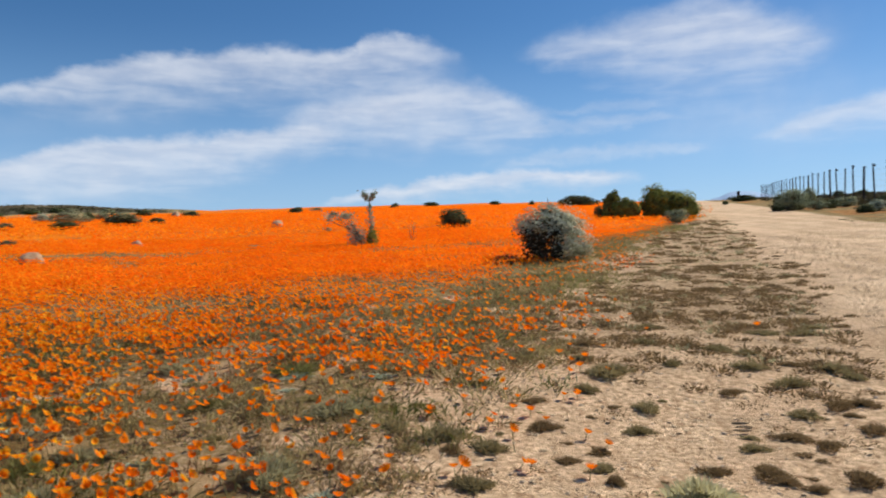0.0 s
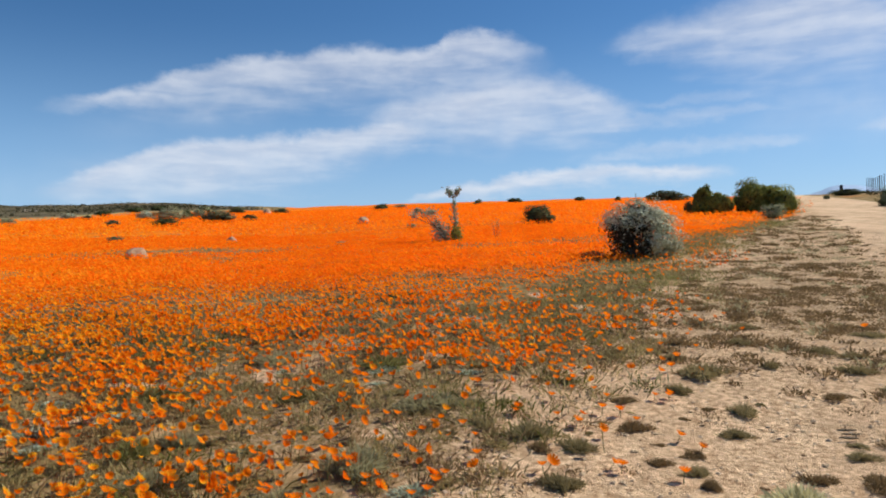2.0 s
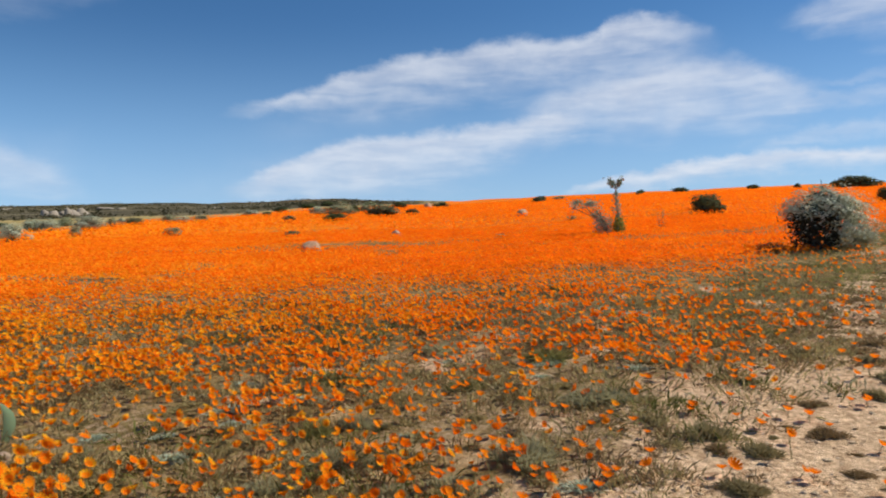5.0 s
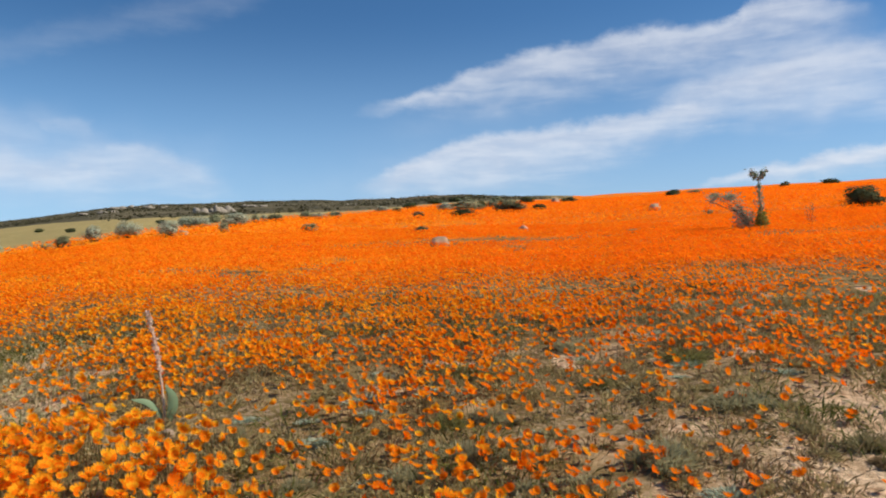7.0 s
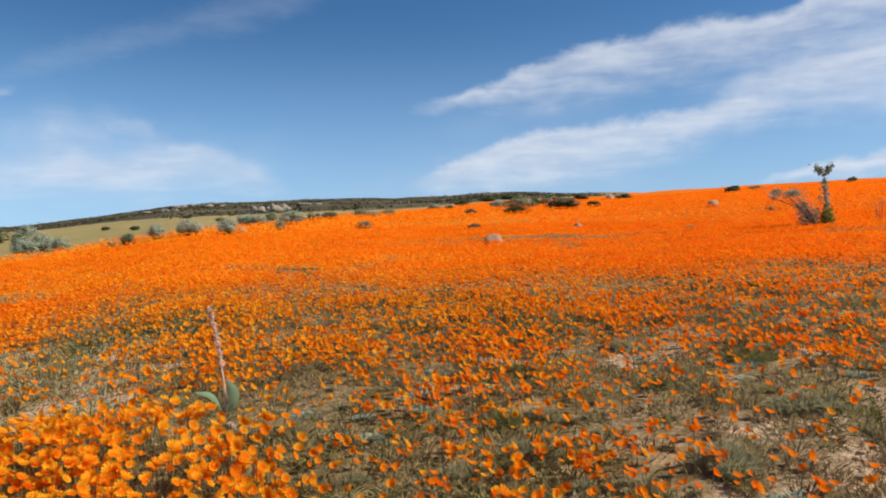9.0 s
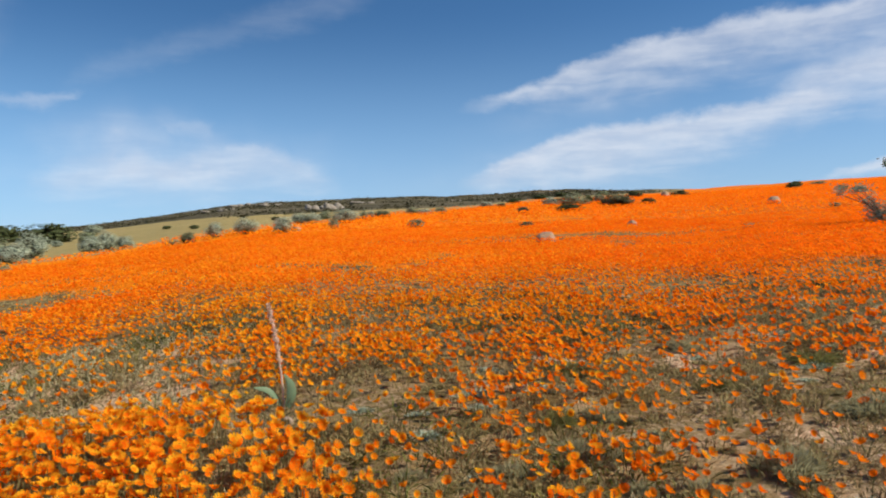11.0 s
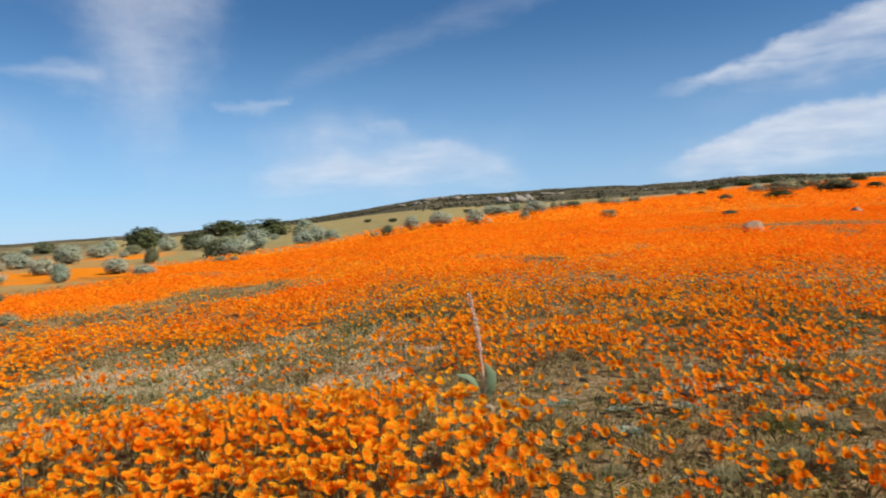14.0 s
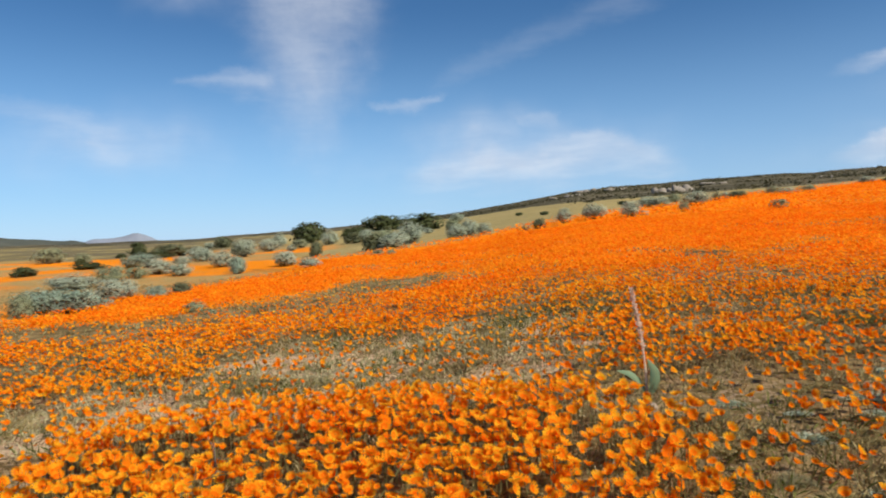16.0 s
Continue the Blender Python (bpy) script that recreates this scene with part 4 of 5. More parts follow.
def dry_stalk():
    """A bare stalk left standing in the golden clump."""
    base = new("dry_stalk")
    base.matrix_basis = spot_m(82.0, 3.7)
    v, t = rod([[0, 0, -0.03], [0.004, 0, 0.12], [-0.004, 0.003, 0.24], [0.0, 0, 0.33]], [0.007, 0.006, 0.005, 0.003], 6)
    part("stem", mesh_of("stem", v, t, M_TWIG, smooth=True), base)
    for z, a in ((0.2, 0.6), (0.26, 3.4), (0.3, 5.2)):
        v, t = rod([[0, 0, z], [0.02 * math.cos(a), 0.02 * math.sin(a), z + 0.03], [0.03 * math.cos(a), 0.03 * math.sin(a), z + 0.06]], [0.003, 0.0025, 0.004], 5)
        part("twig", mesh_of("twig", v, t, M_TWIG, smooth=True), base)
    return tagged(base, "thin dark dry stalk standing among golden daisies", "plant")


dry_stalk()

# ---------------------------------------------------------------- stones


def rock(name, label, place, size, seed, mat, group="", category="boulder", sub=3):
    bm = bmesh.new()
    bmesh.ops.create_icosphere(bm, subdivisions=sub, radius=0.5)
    off = Vector((seed * 3.1, seed * 1.7, 0.3))
    for v in bm.verts:
        k = 1 + 0.28 * noise.noise(v.co * 2.2 + off) + 0.10 * noise.noise(v.co * 6 + off)
        v.co *= k
        v.co.z = max(v.co.z, -0.22)
    me = from_bm(name, bm, mat, smooth=sub > 2)
    ob = new(name, me)
    ob.matrix_basis = Matrix.LocRotScale(place + Vector((0, 0, size[2] * 0.12)), Euler((0, 0, seed)), size)
    return tagged(ob, label, category, group)


rock("boulder", "rounded tan granite boulder lying in the daisies", spot(29.5, 16.3), (0.46, 0.36, 0.34), 1.0, M_BOULDER)
rock("boulder", "small pale boulder in the orange field", spot(22.9, 21.6), (0.36, 0.3, 0.26), 2.0, M_BOULDER)
rock("boulder", "brown and pale boulder with a dark face", spot(12.9, 32.4), (0.5, 0.5, 0.5), 3.0, M_BOULDER)
rock("boulder", "dark boulder half hidden by scrub", spot(20.3, 64.0), (1.0, 0.7, 0.7), 5.0, M_BOULDER)
rock("boulder", "low pale boulder at the edge of the shrubs", spot(49.0, 27.0), (0.35, 0.3, 0.3), 4.0, M_BOULDER)


rock("stone", "small pale stone beside the broad-leaved plant", spot(49.6, 4.35), (0.075, 0.06, 0.06), 6.0, M_PEBBLE, category="stone")


def outcrop(place, wide, high, seed):
    """A heap of weathered boulders half sunk in the slope."""
    base = new("rock_outcrop")
    base.matrix_basis = Matrix.Translation(place)
    r = np.random.default_rng(seed)
    for i in range(9):
        bm = bmesh.new()
        bmesh.ops.create_icosphere(bm, subdivisions=2, radius=0.5)
        off = Vector((seed * 3.1, i * 1.7, 0.3))
        for v in bm.verts:
            v.co *= 1 + 0.45 * noise.noise(v.co * 2.0 + off)
        ob = part("boulder", from_bm("boulder", bm, M_OUTCROP, True), base)
        s = wide * r.uniform(0.22, 0.5)
        ob.matrix_basis = Matrix.LocRotScale((r.uniform(-0.5, 0.5) * wide, r.uniform(-0.5, 0.5) * wide, high * r.uniform(-0.25, 0.1)), Euler((0, 0, r.uniform(0, 6))), (s, s * 0.8, high * r.uniform(0.5, 1.0)))
    return tagged(base, "heap of pale granite boulders on the dark ridge", "rock", "outcrops on the ridge")


for i, (az_, d, sx, sz) in enumerate([(54.6, 96, 3.4, 0.8), (53.0, 150, 4.6, 1.3), (51.4, 110, 3.2, 0.8), (46.9, 62, 2.6, 1.15), (46.2, 66, 2.0, 0.8), (36.6, 90, 1.6, 0.6), (44.0, 90, 2.0, 0.6)]):
    outcrop(spot(az_, d), sx * 1.1, sz * 0.95, 7 + i)


def mountain(name, label, az0, az1, d, peaks, mat):
    n = 60
    verts, tris = [], []
    for i in range(n + 1):
        f = i / n
        a = az0 + (az1 - az0) * f
        h = sum(k * math.exp(-((f - c) / s) ** 2) for c, s, k in peaks) + 3 * noise.noise(Vector((f * 14, d * 0.01, 0)))
        edge = min(1.0, f * 8, (1 - f) * 8)
        for dd, k in ((d - 250, 0.0), (d - 110, 0.55), (d, 1.0), (d + 250, 0.0)):
            q = heading(a) * dd
            verts.append((q.x, q.y, -6 + (6 + EYE + h * k) * edge * (1 if k else 0) + 2.5 * noise.noise(Vector((f * 30, dd * 0.02, 1))) * k))
        if i:
            for j in range(3):
                p, q = (i - 1) * 4 + j, i * 4 + j
                tris += [(p, q, q + 1), (p, q + 1, p + 1)]
    ob = new(name, mesh_of(name, verts, tris, mat, smooth=True))
    return tagged(ob, label, "mountain", kind="structure")


mountain("backdrop_mountain", "mountain far off on the plain, tinted blue for haze", 84.2, 93.5, 2400, [(0.39, 0.12, 21), (0.30, 0.14, 14), (0.64, 0.26, 27)], M_HAZED_FAR)
mountain("backdrop_ridge", "low dark ridge along the horizon", 89.0, 112, 1700, [(0.5, 0.5, 30)], M_SLOPE)
mountain("backdrop_hill", "faint hill beyond the road, tinted blue for haze", -34, -17, 2400, [(0.70, 0.28, 130), (0.3, 0.4, 60)], M_HAZE)


# ---------------------------------------------------------------- fence beyond the road
def fence():
    base = new("fence")
    r = np.random.default_rng(9)
    a, b = np.array([-33.6, 41.0]), np.array([-24.0, 140.0])
    pa, pb = spot(*a), spot(*b)
    tops = []
    n = 32
    for i in range(n):
        f = i / (n - 1)
        x, y = pa.x + (pb.x - pa.x) * f, pa.y + (pb.y - pa.y) * f
        z = float(land(x, y))
        h = 2.35 + r.uniform(-0.12, 0.12)
        lean = r.normal(size=2) * 0.014
        q = 0.052 if i % 4 else 0.075
        v, t = rod([[0, 0, -0.3], [lean[0], lean[1], h * 0.5], [lean[0] * 2, lean[1] * 2, h - 0.12], [lean[0] * 2 + 0.03, lean[1] * 2, h - 0.06], [lean[0] * 2, lean[1] * 2, h]], [q, q * 0.95, q * 0.85, q * 1.35, q * 0.7], 7)
        post = part("post", mesh_of("post", v, t, M_POST, smooth=True), base)
        post.location = (x, y, z)
        if i < 16:
            cv, ct = rod([[0.05, 0, h - 0.2], [0.05, 0, h - 0.16], [0.05, 0, h - 0.1], [0.05, 0, h - 0.07]], [0.02, 0.045, 0.045, 0.02], 6)
            part("insulator", mesh_of("insulator", cv, ct, M_POST, smooth=True), post, "dark knob near the post's top")
        tops.append((x, y, z))
    for k in range(6):
        pts = [[x, y, z + 0.3 + 0.33 * k] for x, y, z in tops]
        v, t = rod(pts, [0.003] * len(pts), 4)
        part("wire", mesh_of("wire", v, t, M_WIRE), base, "thin fence wire")
    return tagged(base, "tall game fence of dark weathered posts and thin wire", "fence")


fence()


def marker_post():
    v, t = rod([[0, 0, -0.2], [0, 0, 0.5], [0.01, 0, 1.15], [0, 0, 1.2]], [0.22, 0.2, 0.18, 0.12], 8)
    ob = new("marker_post", mesh_of("marker_post", v, t, M_POST, smooth=True))
    ob.location = spot(-22.45, 95)
    return tagged(ob, "short thick dark post beside the road", "post")


marker_post()


# ---------------------------------------------------------------- tufts, pebbles and single daisies on the verge
def tuft_mesh(seed, blades, length, mat, width=0.007, spread=1.0):
    r = np.random.default_rng(seed)
    a = r.uniform(0, 2 * math.pi, blades)
    q = np.sqrt(r.uniform(0, 1, blades)) * np.where(r.uniform(size=blades) > 0.86, r.uniform(1.0, 1.55, blades), 1.0)
    lump = 0.72 + 0.3 * np.sin(a * 2 + seed) + 0.25 * np.sin(a * 3 + seed * 2) + 0.15 * np.sin(a * 7 + seed)
    root = np.stack([np.cos(a) * q * lump, np.sin(a) * q * lump, np.zeros(blades)], 1) * 0.45
    way = np.stack([np.cos(a) * (0.25 + q) * spread, np.sin(a) * (0.25 + q) * spread, r.uniform(0.5, 1.2, blades)], 1) + r.normal(size=(blades, 3)) * 0.6
    way[:, 2] = np.abs(way[:, 2]) + 0.15
    way /= np.linalg.norm(way, axis=1, keepdims=True)
    ln = length * r.uniform(0.5, 1.2, blades)[:, None] * (1.1 - 0.45 * np.minimum(q, 1.3)[:, None])
    side = np.cross(way, r.normal(size=(blades, 3)))
    side *= width / np.linalg.norm(side, axis=1, keepdims=True)
    tip = root + way * ln + np.array([0, 0, -0.25]) * ln * q[:, None]
    mid = root + way * ln * 0.55
    v = np.stack([root - side * 0.6, root + side * 0.6, mid - side, mid + side, tip], 1).reshape(-1, 3)
    t = np.array([[0, 1, 3], [0, 3, 2], [2, 3, 4]])[None] + (np.arange(blades) * 5)[:, None, None]
    return mesh_of("tuft", v, t.reshape(-1, 3), mat)


SMALL = [tuft_mesh(60 + i, 220, 0.27, M_TUFT, 0.018) for i in range(4)]
TUFTS = [tuft_mesh(70 + i, 900, 0.27, M_TUFT, 0.009) for i in range(4)]
HERBS = [tuft_mesh(80 + i, 420, 0.34, (M_KHAKI, M_MINT, M_KHAKI)[i], 0.013) for i in range(3)]
OLIVES = [tuft_mesh(75 + i, 800, 0.30, M_HERB, 0.009) for i in range(2)]
FEATHERS = [tuft_mesh(95 + i, 1500, 0.34, M_FEATHER, 0.007, 1.25) for i in range(3)]
GREENS = [tuft_mesh(98 + i, 900, 0.40, M_MEADOW, 0.007, 1.3) for i in range(2)]
DUSKY = tuft_mesh(88, 1200, 0.30, M_HERB, 0.009)
PALES = [tuft_mesh(90, 700, 0.30, M_PALE, 0.017)]


def tuft(me, place, width, height, turn, label, group):
    ob = new("grass_tuft", me)
    ob.matrix_basis = Matrix.LocRotScale(place, Euler((0, 0, turn)), (width, width, height))
    return tagged(ob, label, "plant", group)


GREY_TUFTS = [(-12.3, 5.28, 0.39, 0.16), (-1.7, 3.3, 0.21, 0.11)]
OLIVE_TUFTS = [(-16.9, 5.56, 0.18, 0.1), (-10.5, 4.86, 0.19, 0.12), (-14.9, 4.55, 0.22, 0.13), (-14.2, 4.16, 0.18, 0.1), (-3.1, 3.77, 0.23, 0.12), (-11.4, 3.56, 0.15, 0.09), (-22.0, 4.0, 0.17, 0.08), (-25.4, 4.6, 0.26, 0.07), (-24.7, 5.22, 0.29, 0.13), (-27.4, 5.65, 0.31, 0.13), (-28.6, 5.5, 0.22, 0.08), (-22.1, 5.57, 0.28, 0.12), (-20.1, 6.09, 0.29, 0.1), (-22.0, 5.98, 0.23, 0.09), (-23.2, 6.89, 0.32, 0.09), (-25.7, 6.93, 0.33, 0.11), (-26.3, 7.26, 0.28, 0.09), (-15.0, 6.34, 0.29, 0.1), (-15.2, 6.99, 0.32, 0.11), (-10.4, 5.69, 0.23, 0.12), (-6.1, 5.8, 0.23, 0.14), (-2.6, 4.9, 0.16, 0.1), (3.9, 4.07, 0.19, 0.11), (0.3, 3.93, 0.28, 0.18)]
BROWN_TUFTS = [(-7.2, 4.12, 0.2, 0.13), (-0.3, 3.75, 0.17, 0.09), (-8.9, 3.64, 0.13, 0.08), (-11.3, 3.81, 0.18, 0.05), (-12.3, 3.41, 0.12, 0.1), (-19.2, 3.64, 0.18, 0.08), (-22.9, 3.67, 0.23, 0.1), (-23.8, 3.58, 0.15, 0.07), (-25.7, 3.53, 0.12, 0.07), (-28.5, 3.68, 0.22, 0.12), (-24.5, 4.2, 0.23, 0.08), (-26.7, 4.1, 0.2, 0.08), (-27.5, 4.8, 0.23, 0.1), (-28.8, 4.88, 0.23, 0.1), (-29.4, 4.39, 0.21, 0.1), (-28.2, 4.64, 0.12, 0.05), (-24.8, 5.71, 0.18, 0.07), (-20.8, 4.98, 0.22, 0.07), (-10.7, 6.27, 0.29, 0.11), (-6.6, 4.58, 0.18, 0.08), (-12.5, 4.56, 0.11, 0.04), (-10.8, 4.36, 0.09, 0.03)]
PALE_TUFTS = [(-18.1, 3.35, 0.27, 0.14)]
FEATHERY = [(8.1, 4.42, 0.37, 0.2), (19.6, 6.06, 0.44, 0.2), (26.2, 4.2, 0.21, 0.16), (28.2, 3.68, 0.33, 0.18), (24.7, 3.67, 0.18, 0.12), (12.8, 3.68, 0.18, 0.18), (13.5, 3.59, 0.34, 0.22), (32.9, 3.43, 0.23, 0.16), (23.7, 3.3, 0.21, 0.1), (45.0, 4.13, 0.13, 0.22), (19.0, 3.35, 0.24, 0.1), (40.8, 3.4, 0.16, 0.13)]
GREEN_PATCHES = [(29.2, 4.12, 0.22, 0.16), (17.7, 4.84, 0.22, 0.15), (28.1, 5.13, 0.43, 0.16), (11.1, 5.52, 0.43, 0.17), (35.7, 6.78, 0.42, 0.1)]


def tufts(rows, kinds, grow, label, group, tall=2.3):
    for i, (az_, d, wid, hgt) in enumerate(rows):
        tuft(kinds[i % len(kinds)], spot(az_, d), wid * grow, max(hgt * tall, wid * 0.3 * tall) * grow, i * 1.9, label, group)


tufts(OLIVE_TUFTS, OLIVES, 0.85, "low olive-brown tuft on bare sandy soil", "tufts on the verge")
tufts(BROWN_TUFTS, TUFTS, 0.85, "dry grey-brown tuft on bare sandy soil", "tufts on the verge")
tufts(GREY_TUFTS, [DUSKY], 0.9, "dark grey-green tuft on bare sandy soil", "tufts on the verge")
tufts(PALE_TUFTS, PALES, 1.0, "pale grey-green succulent tuft on bare soil", "")
tufts(FEATHERY, FEATHERS, 1.0, "blue-green feathery herb among the daisies", "feathery herbs among the daisies", 1.5)
tufts(GREEN_PATCHES, GREENS, 1.0, "patch of fine green grass among the daisies", "green patches among the daisies", 1.7)
count = 0
while count < 110:
    y = 3.0 + 24 * rng.uniform() ** 1.6
    x = verge_left(y) - 0.2 + rng.uniform() ** 0.9 * (road_left(y) - verge_left(y) + 0.5)
    if math.hypot(x, y) < 7.2:
        continue
    wid = 0.08 + 0.26 * rng.uniform() ** 1.8
    me = SMALL[count % 4]
    tuft(me, Vector((x, y, float(land(x, y)))), wid, wid * rng.uniform(0.6, 0.95), rng.uniform(0, 6.28), "dry grey-brown tuft on bare sandy soil", "tufts on the verge")
    count += 1


for i in range(30):
    y = 2.7 + 4.6 * rng.uniform()
    x = verge_left(y) + 0.1 + rng.uniform() * (road_left(y) - verge_left(y) + 0.9)
    if math.hypot(x, y) > 2.8:
        wid = 0.05 + 0.08 * rng.uniform() ** 1.5
        tuft((SMALL + OLIVES)[i % 6], Vector((x, y, float(land(x, y)))), wid, wid * rng.uniform(0.5, 1.0), i * 1.3, "small dry tuft on bare sandy soil", "tufts on the verge")


def pebbles(name, label, n, big, mat):
    y = -3.0 + 21 * rng.uniform(size=n) ** 1.3
    x = verge_left(y) - 0.6 + rng.uniform(size=n) * 4.8
    size = 0.004 + big * rng.uniform(size=n) ** 3.5
    oct_v = np.array([[1, 0, 0], [-0.9, 0.1, 0], [0, 1, 0], [0.1, -0.8, 0], [0, 0, 0.36], [0, 0, -0.3]], float)
    oct_t = np.array([[0, 2, 4], [2, 1, 4], [1, 3, 4], [3, 0, 4], [2, 0, 5], [1, 2, 5], [3, 1, 5], [0, 3, 5]])
    f = frames_of(np.stack([rng.normal(size=n) * 0.2, rng.normal(size=n) * 0.2, np.ones(n)], 1), rng.uniform(0, 6.28, n), size)
    v, t = many(oct_v, oct_t, f, np.stack([x, y, land(x, y) + size * 0.2], 1))
    tagged(new(name, mesh_of(name, v, t, mat)), label, "pebbles", kind="stuff")


pebbles("pebbles", "small pale stones scattered over sandy soil", 10000, 0.016, M_PEBBLE)
pebbles("soil_clods", "small clods of dry sandy soil", 11000, 0.020, M_SOIL)
pebbles("dark_crumbs", "dark crumbs of soil and litter on the sand", 5000, 0.011, M_CRUMB)


# ---------------------------------------------------------------- the flowers
def daisy_shape(petals, cup=0.58):
    """A daisy head of unit radius that faces up: petals that share the middle, and a raised disc."""
    v, t, slot = [[0, 0, 0.0]], [], []
    for i in range(petals):
        a = 2 * math.pi * i / petals
        h = math.pi / petals
        for da, q, z in ((-h * 1.0, 0.62, cup * 0.45), (-h * 0.72, 0.96, cup * 0.9), (h * 0.62, 1.03, cup), (h * 1.0, 0.62, cup * 0.5)):
            v.append([math.cos(a + da) * q, math.sin(a + da) * q, z])
        k = 1 + i * 4
        t += [(0, k, k + 3), (k, k + 1, k + 2), (k, k + 2, k + 3)]
        slot += [2, 0, 0]
    k = len(v)
    v += [[math.cos(a) * 0.2, math.sin(a) * 0.2, 0.10] for a in (0, 1.26, 2.51, 3.77, 5.03)] + [[0, 0, 0.17]]
    t += [(k + i, k + (i + 1) % 5, k + 5) for i in range(5)]
    slot += [1] * 5
    return np.array(v), np.array(t), np.array(slot)


def head_shape(sides, cup=0.42):
    v = [[0, 0, 0.0]] + [[math.cos(a) * (1.0 if i % 2 else 0.86), math.sin(a) * (1.0 if i % 2 else 0.86), cup] for i, a in enumerate(np.arange(sides) * 2 * math.pi / sides)]
    t = [(0, 1 + i, 1 + (i + 1) % sides) for i in range(sides)]
    return np.array(v), np.array(t)


SUNWARD = np.array(heading(SUN_AZ, 30))


def opened(f, n):
    """Some heads half shut, some wide open, none quite round."""
    k = np.stack([rng.uniform(0.78, 1.1, n), rng.uniform(0.85, 1.1, n), rng.uniform(0.65, 1.9, n)], 1)
    return f * k[:, None, :]


def facing(n, spread):
    f = SUNWARD[None] * 0.5 + np.array([[0, 0, 0.9]]) + rng.normal(size=(n, 3)) * spread
    f[:, 2] = np.abs(f[:, 2]) + 0.1
    return f


def sow(lo, hi, per_m2, a_lo=-30.0, a_hi=110.0):
    """Random places in the sector, between two distances."""
    area = 0.5 * radians(a_hi - a_lo) * (hi ** 2 - lo ** 2)
    n = int(area * per_m2)
    d = np.sqrt(rng.uniform(lo ** 2, hi ** 2, n))
    a = np.radians(rng.uniform(a_lo, a_hi, n))
    return -d * np.sin(a), d * np.cos(a), d, np.degrees(a)


def stems_of(x, y, z0, top, width=0.0022):
    n = len(x)
    root = np.stack([x, y, z0], 1)
    side = rng.normal(size=(n, 3)) * np.array([1, 1, 0.0])
    side *= width / np.linalg.norm(side, axis=1, keepdims=True)
    v = np.stack([root - side, root + side, top + side * 0.7, top - side * 0.7], 1).reshape(-1, 3)
    t = np.array([[0, 1, 2], [0, 2, 3]])[None] + (np.arange(n) * 4)[:, None, None]
    return v, t.reshape(-1, 3)


def near_flowers():
    x, y, d, a = sow(1.2, 8.5, 640)
    keep = rng.uniform(size=len(x)) < bloom(x, y) * (0.68 + 0.14 * lush_at(x, y)) * (1 - 0.36 * step(26 - a, 0, 12) * step(5.6 - d, 0, 1.6)) * (1 - 0.14 * step(27 - a, 0, 8) * step(8.0 - d, 0, 2.0))
    x, y, d, a = x[keep], y[keep], d[keep], a[keep]
    n = len(x)
    z = land(x, y)
    lush = lush_at(x, y)
    tall = rng.uniform(0.045, 0.12, n) + lush * rng.uniform(0.06, 0.16, n)
    size = rng.uniform(0.0135, 0.029, n) * (1 + 0.16 * lush)
    head = np.stack([x, y, z + tall], 1) + rng.normal(size=(n, 3)) * np.array([0.02, 0.02, 0])
    # heads that get the petal colour of front light
    sunny = rng.uniform(size=n) < 0.24 + 0.74 * np.maximum(lush, sunlit_at(x, y))
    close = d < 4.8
    for sel, petals, name, mat, label in ((sunny & close, 11, "sunlit_daisies", M_SUNLIT, "open orange daisies growing thickly in clumps, sunlit golden tone in the colour"), (~sunny & close, 11, "daisies", M_PETAL, "open orange daisies scattered over the near slope"),
                                          (sunny & ~close, 7, "sunlit_daisies", M_SUNLIT, "orange daisies farther up the slope, sunlit golden tone in the colour"), (~sunny & ~close, 7, "daisies", M_PETAL, "deep orange daisies farther up the slope")):
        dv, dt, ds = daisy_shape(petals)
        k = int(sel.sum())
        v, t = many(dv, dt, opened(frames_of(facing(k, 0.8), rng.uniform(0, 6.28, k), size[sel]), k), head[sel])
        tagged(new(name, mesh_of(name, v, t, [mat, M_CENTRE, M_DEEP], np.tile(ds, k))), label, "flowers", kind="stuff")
    v, t = stems_of(x, y, z, head)
    tagged(new("daisy_stems", mesh_of("daisy_stems", v, t, M_STEM)), "thin green-brown stems of the daisies", "stems", kind="stuff")


def mid_flowers(name, label, lo, hi, per_m2, sides):
    x, y, d, a = sow(lo, hi, per_m2)
    keep = rng.uniform(size=len(x)) < bloom(x, y)
    x, y, d = x[keep], y[keep], d[keep]
    n = len(x)
    head = np.stack([x, y, land(x, y) + rng.uniform(0.03, 0.10, n)], 1)
    hv, ht = head_shape(sides)
    v, t = many(hv, ht, opened(frames_of(facing(n, 0.5), rng.uniform(0, 6.28, n), rng.uniform(0.017, 0.029, n)), n), head)
    sunny = rng.uniform(size=n) < 0.03 + 0.42 * sunlit_at(x, y)
    tagged(new(name, mesh_of(name, v, t, [M_PETAL, M_SUNLIT], np.repeat(sunny.astype(int), len(ht)))), label, "flowers", kind="stuff")


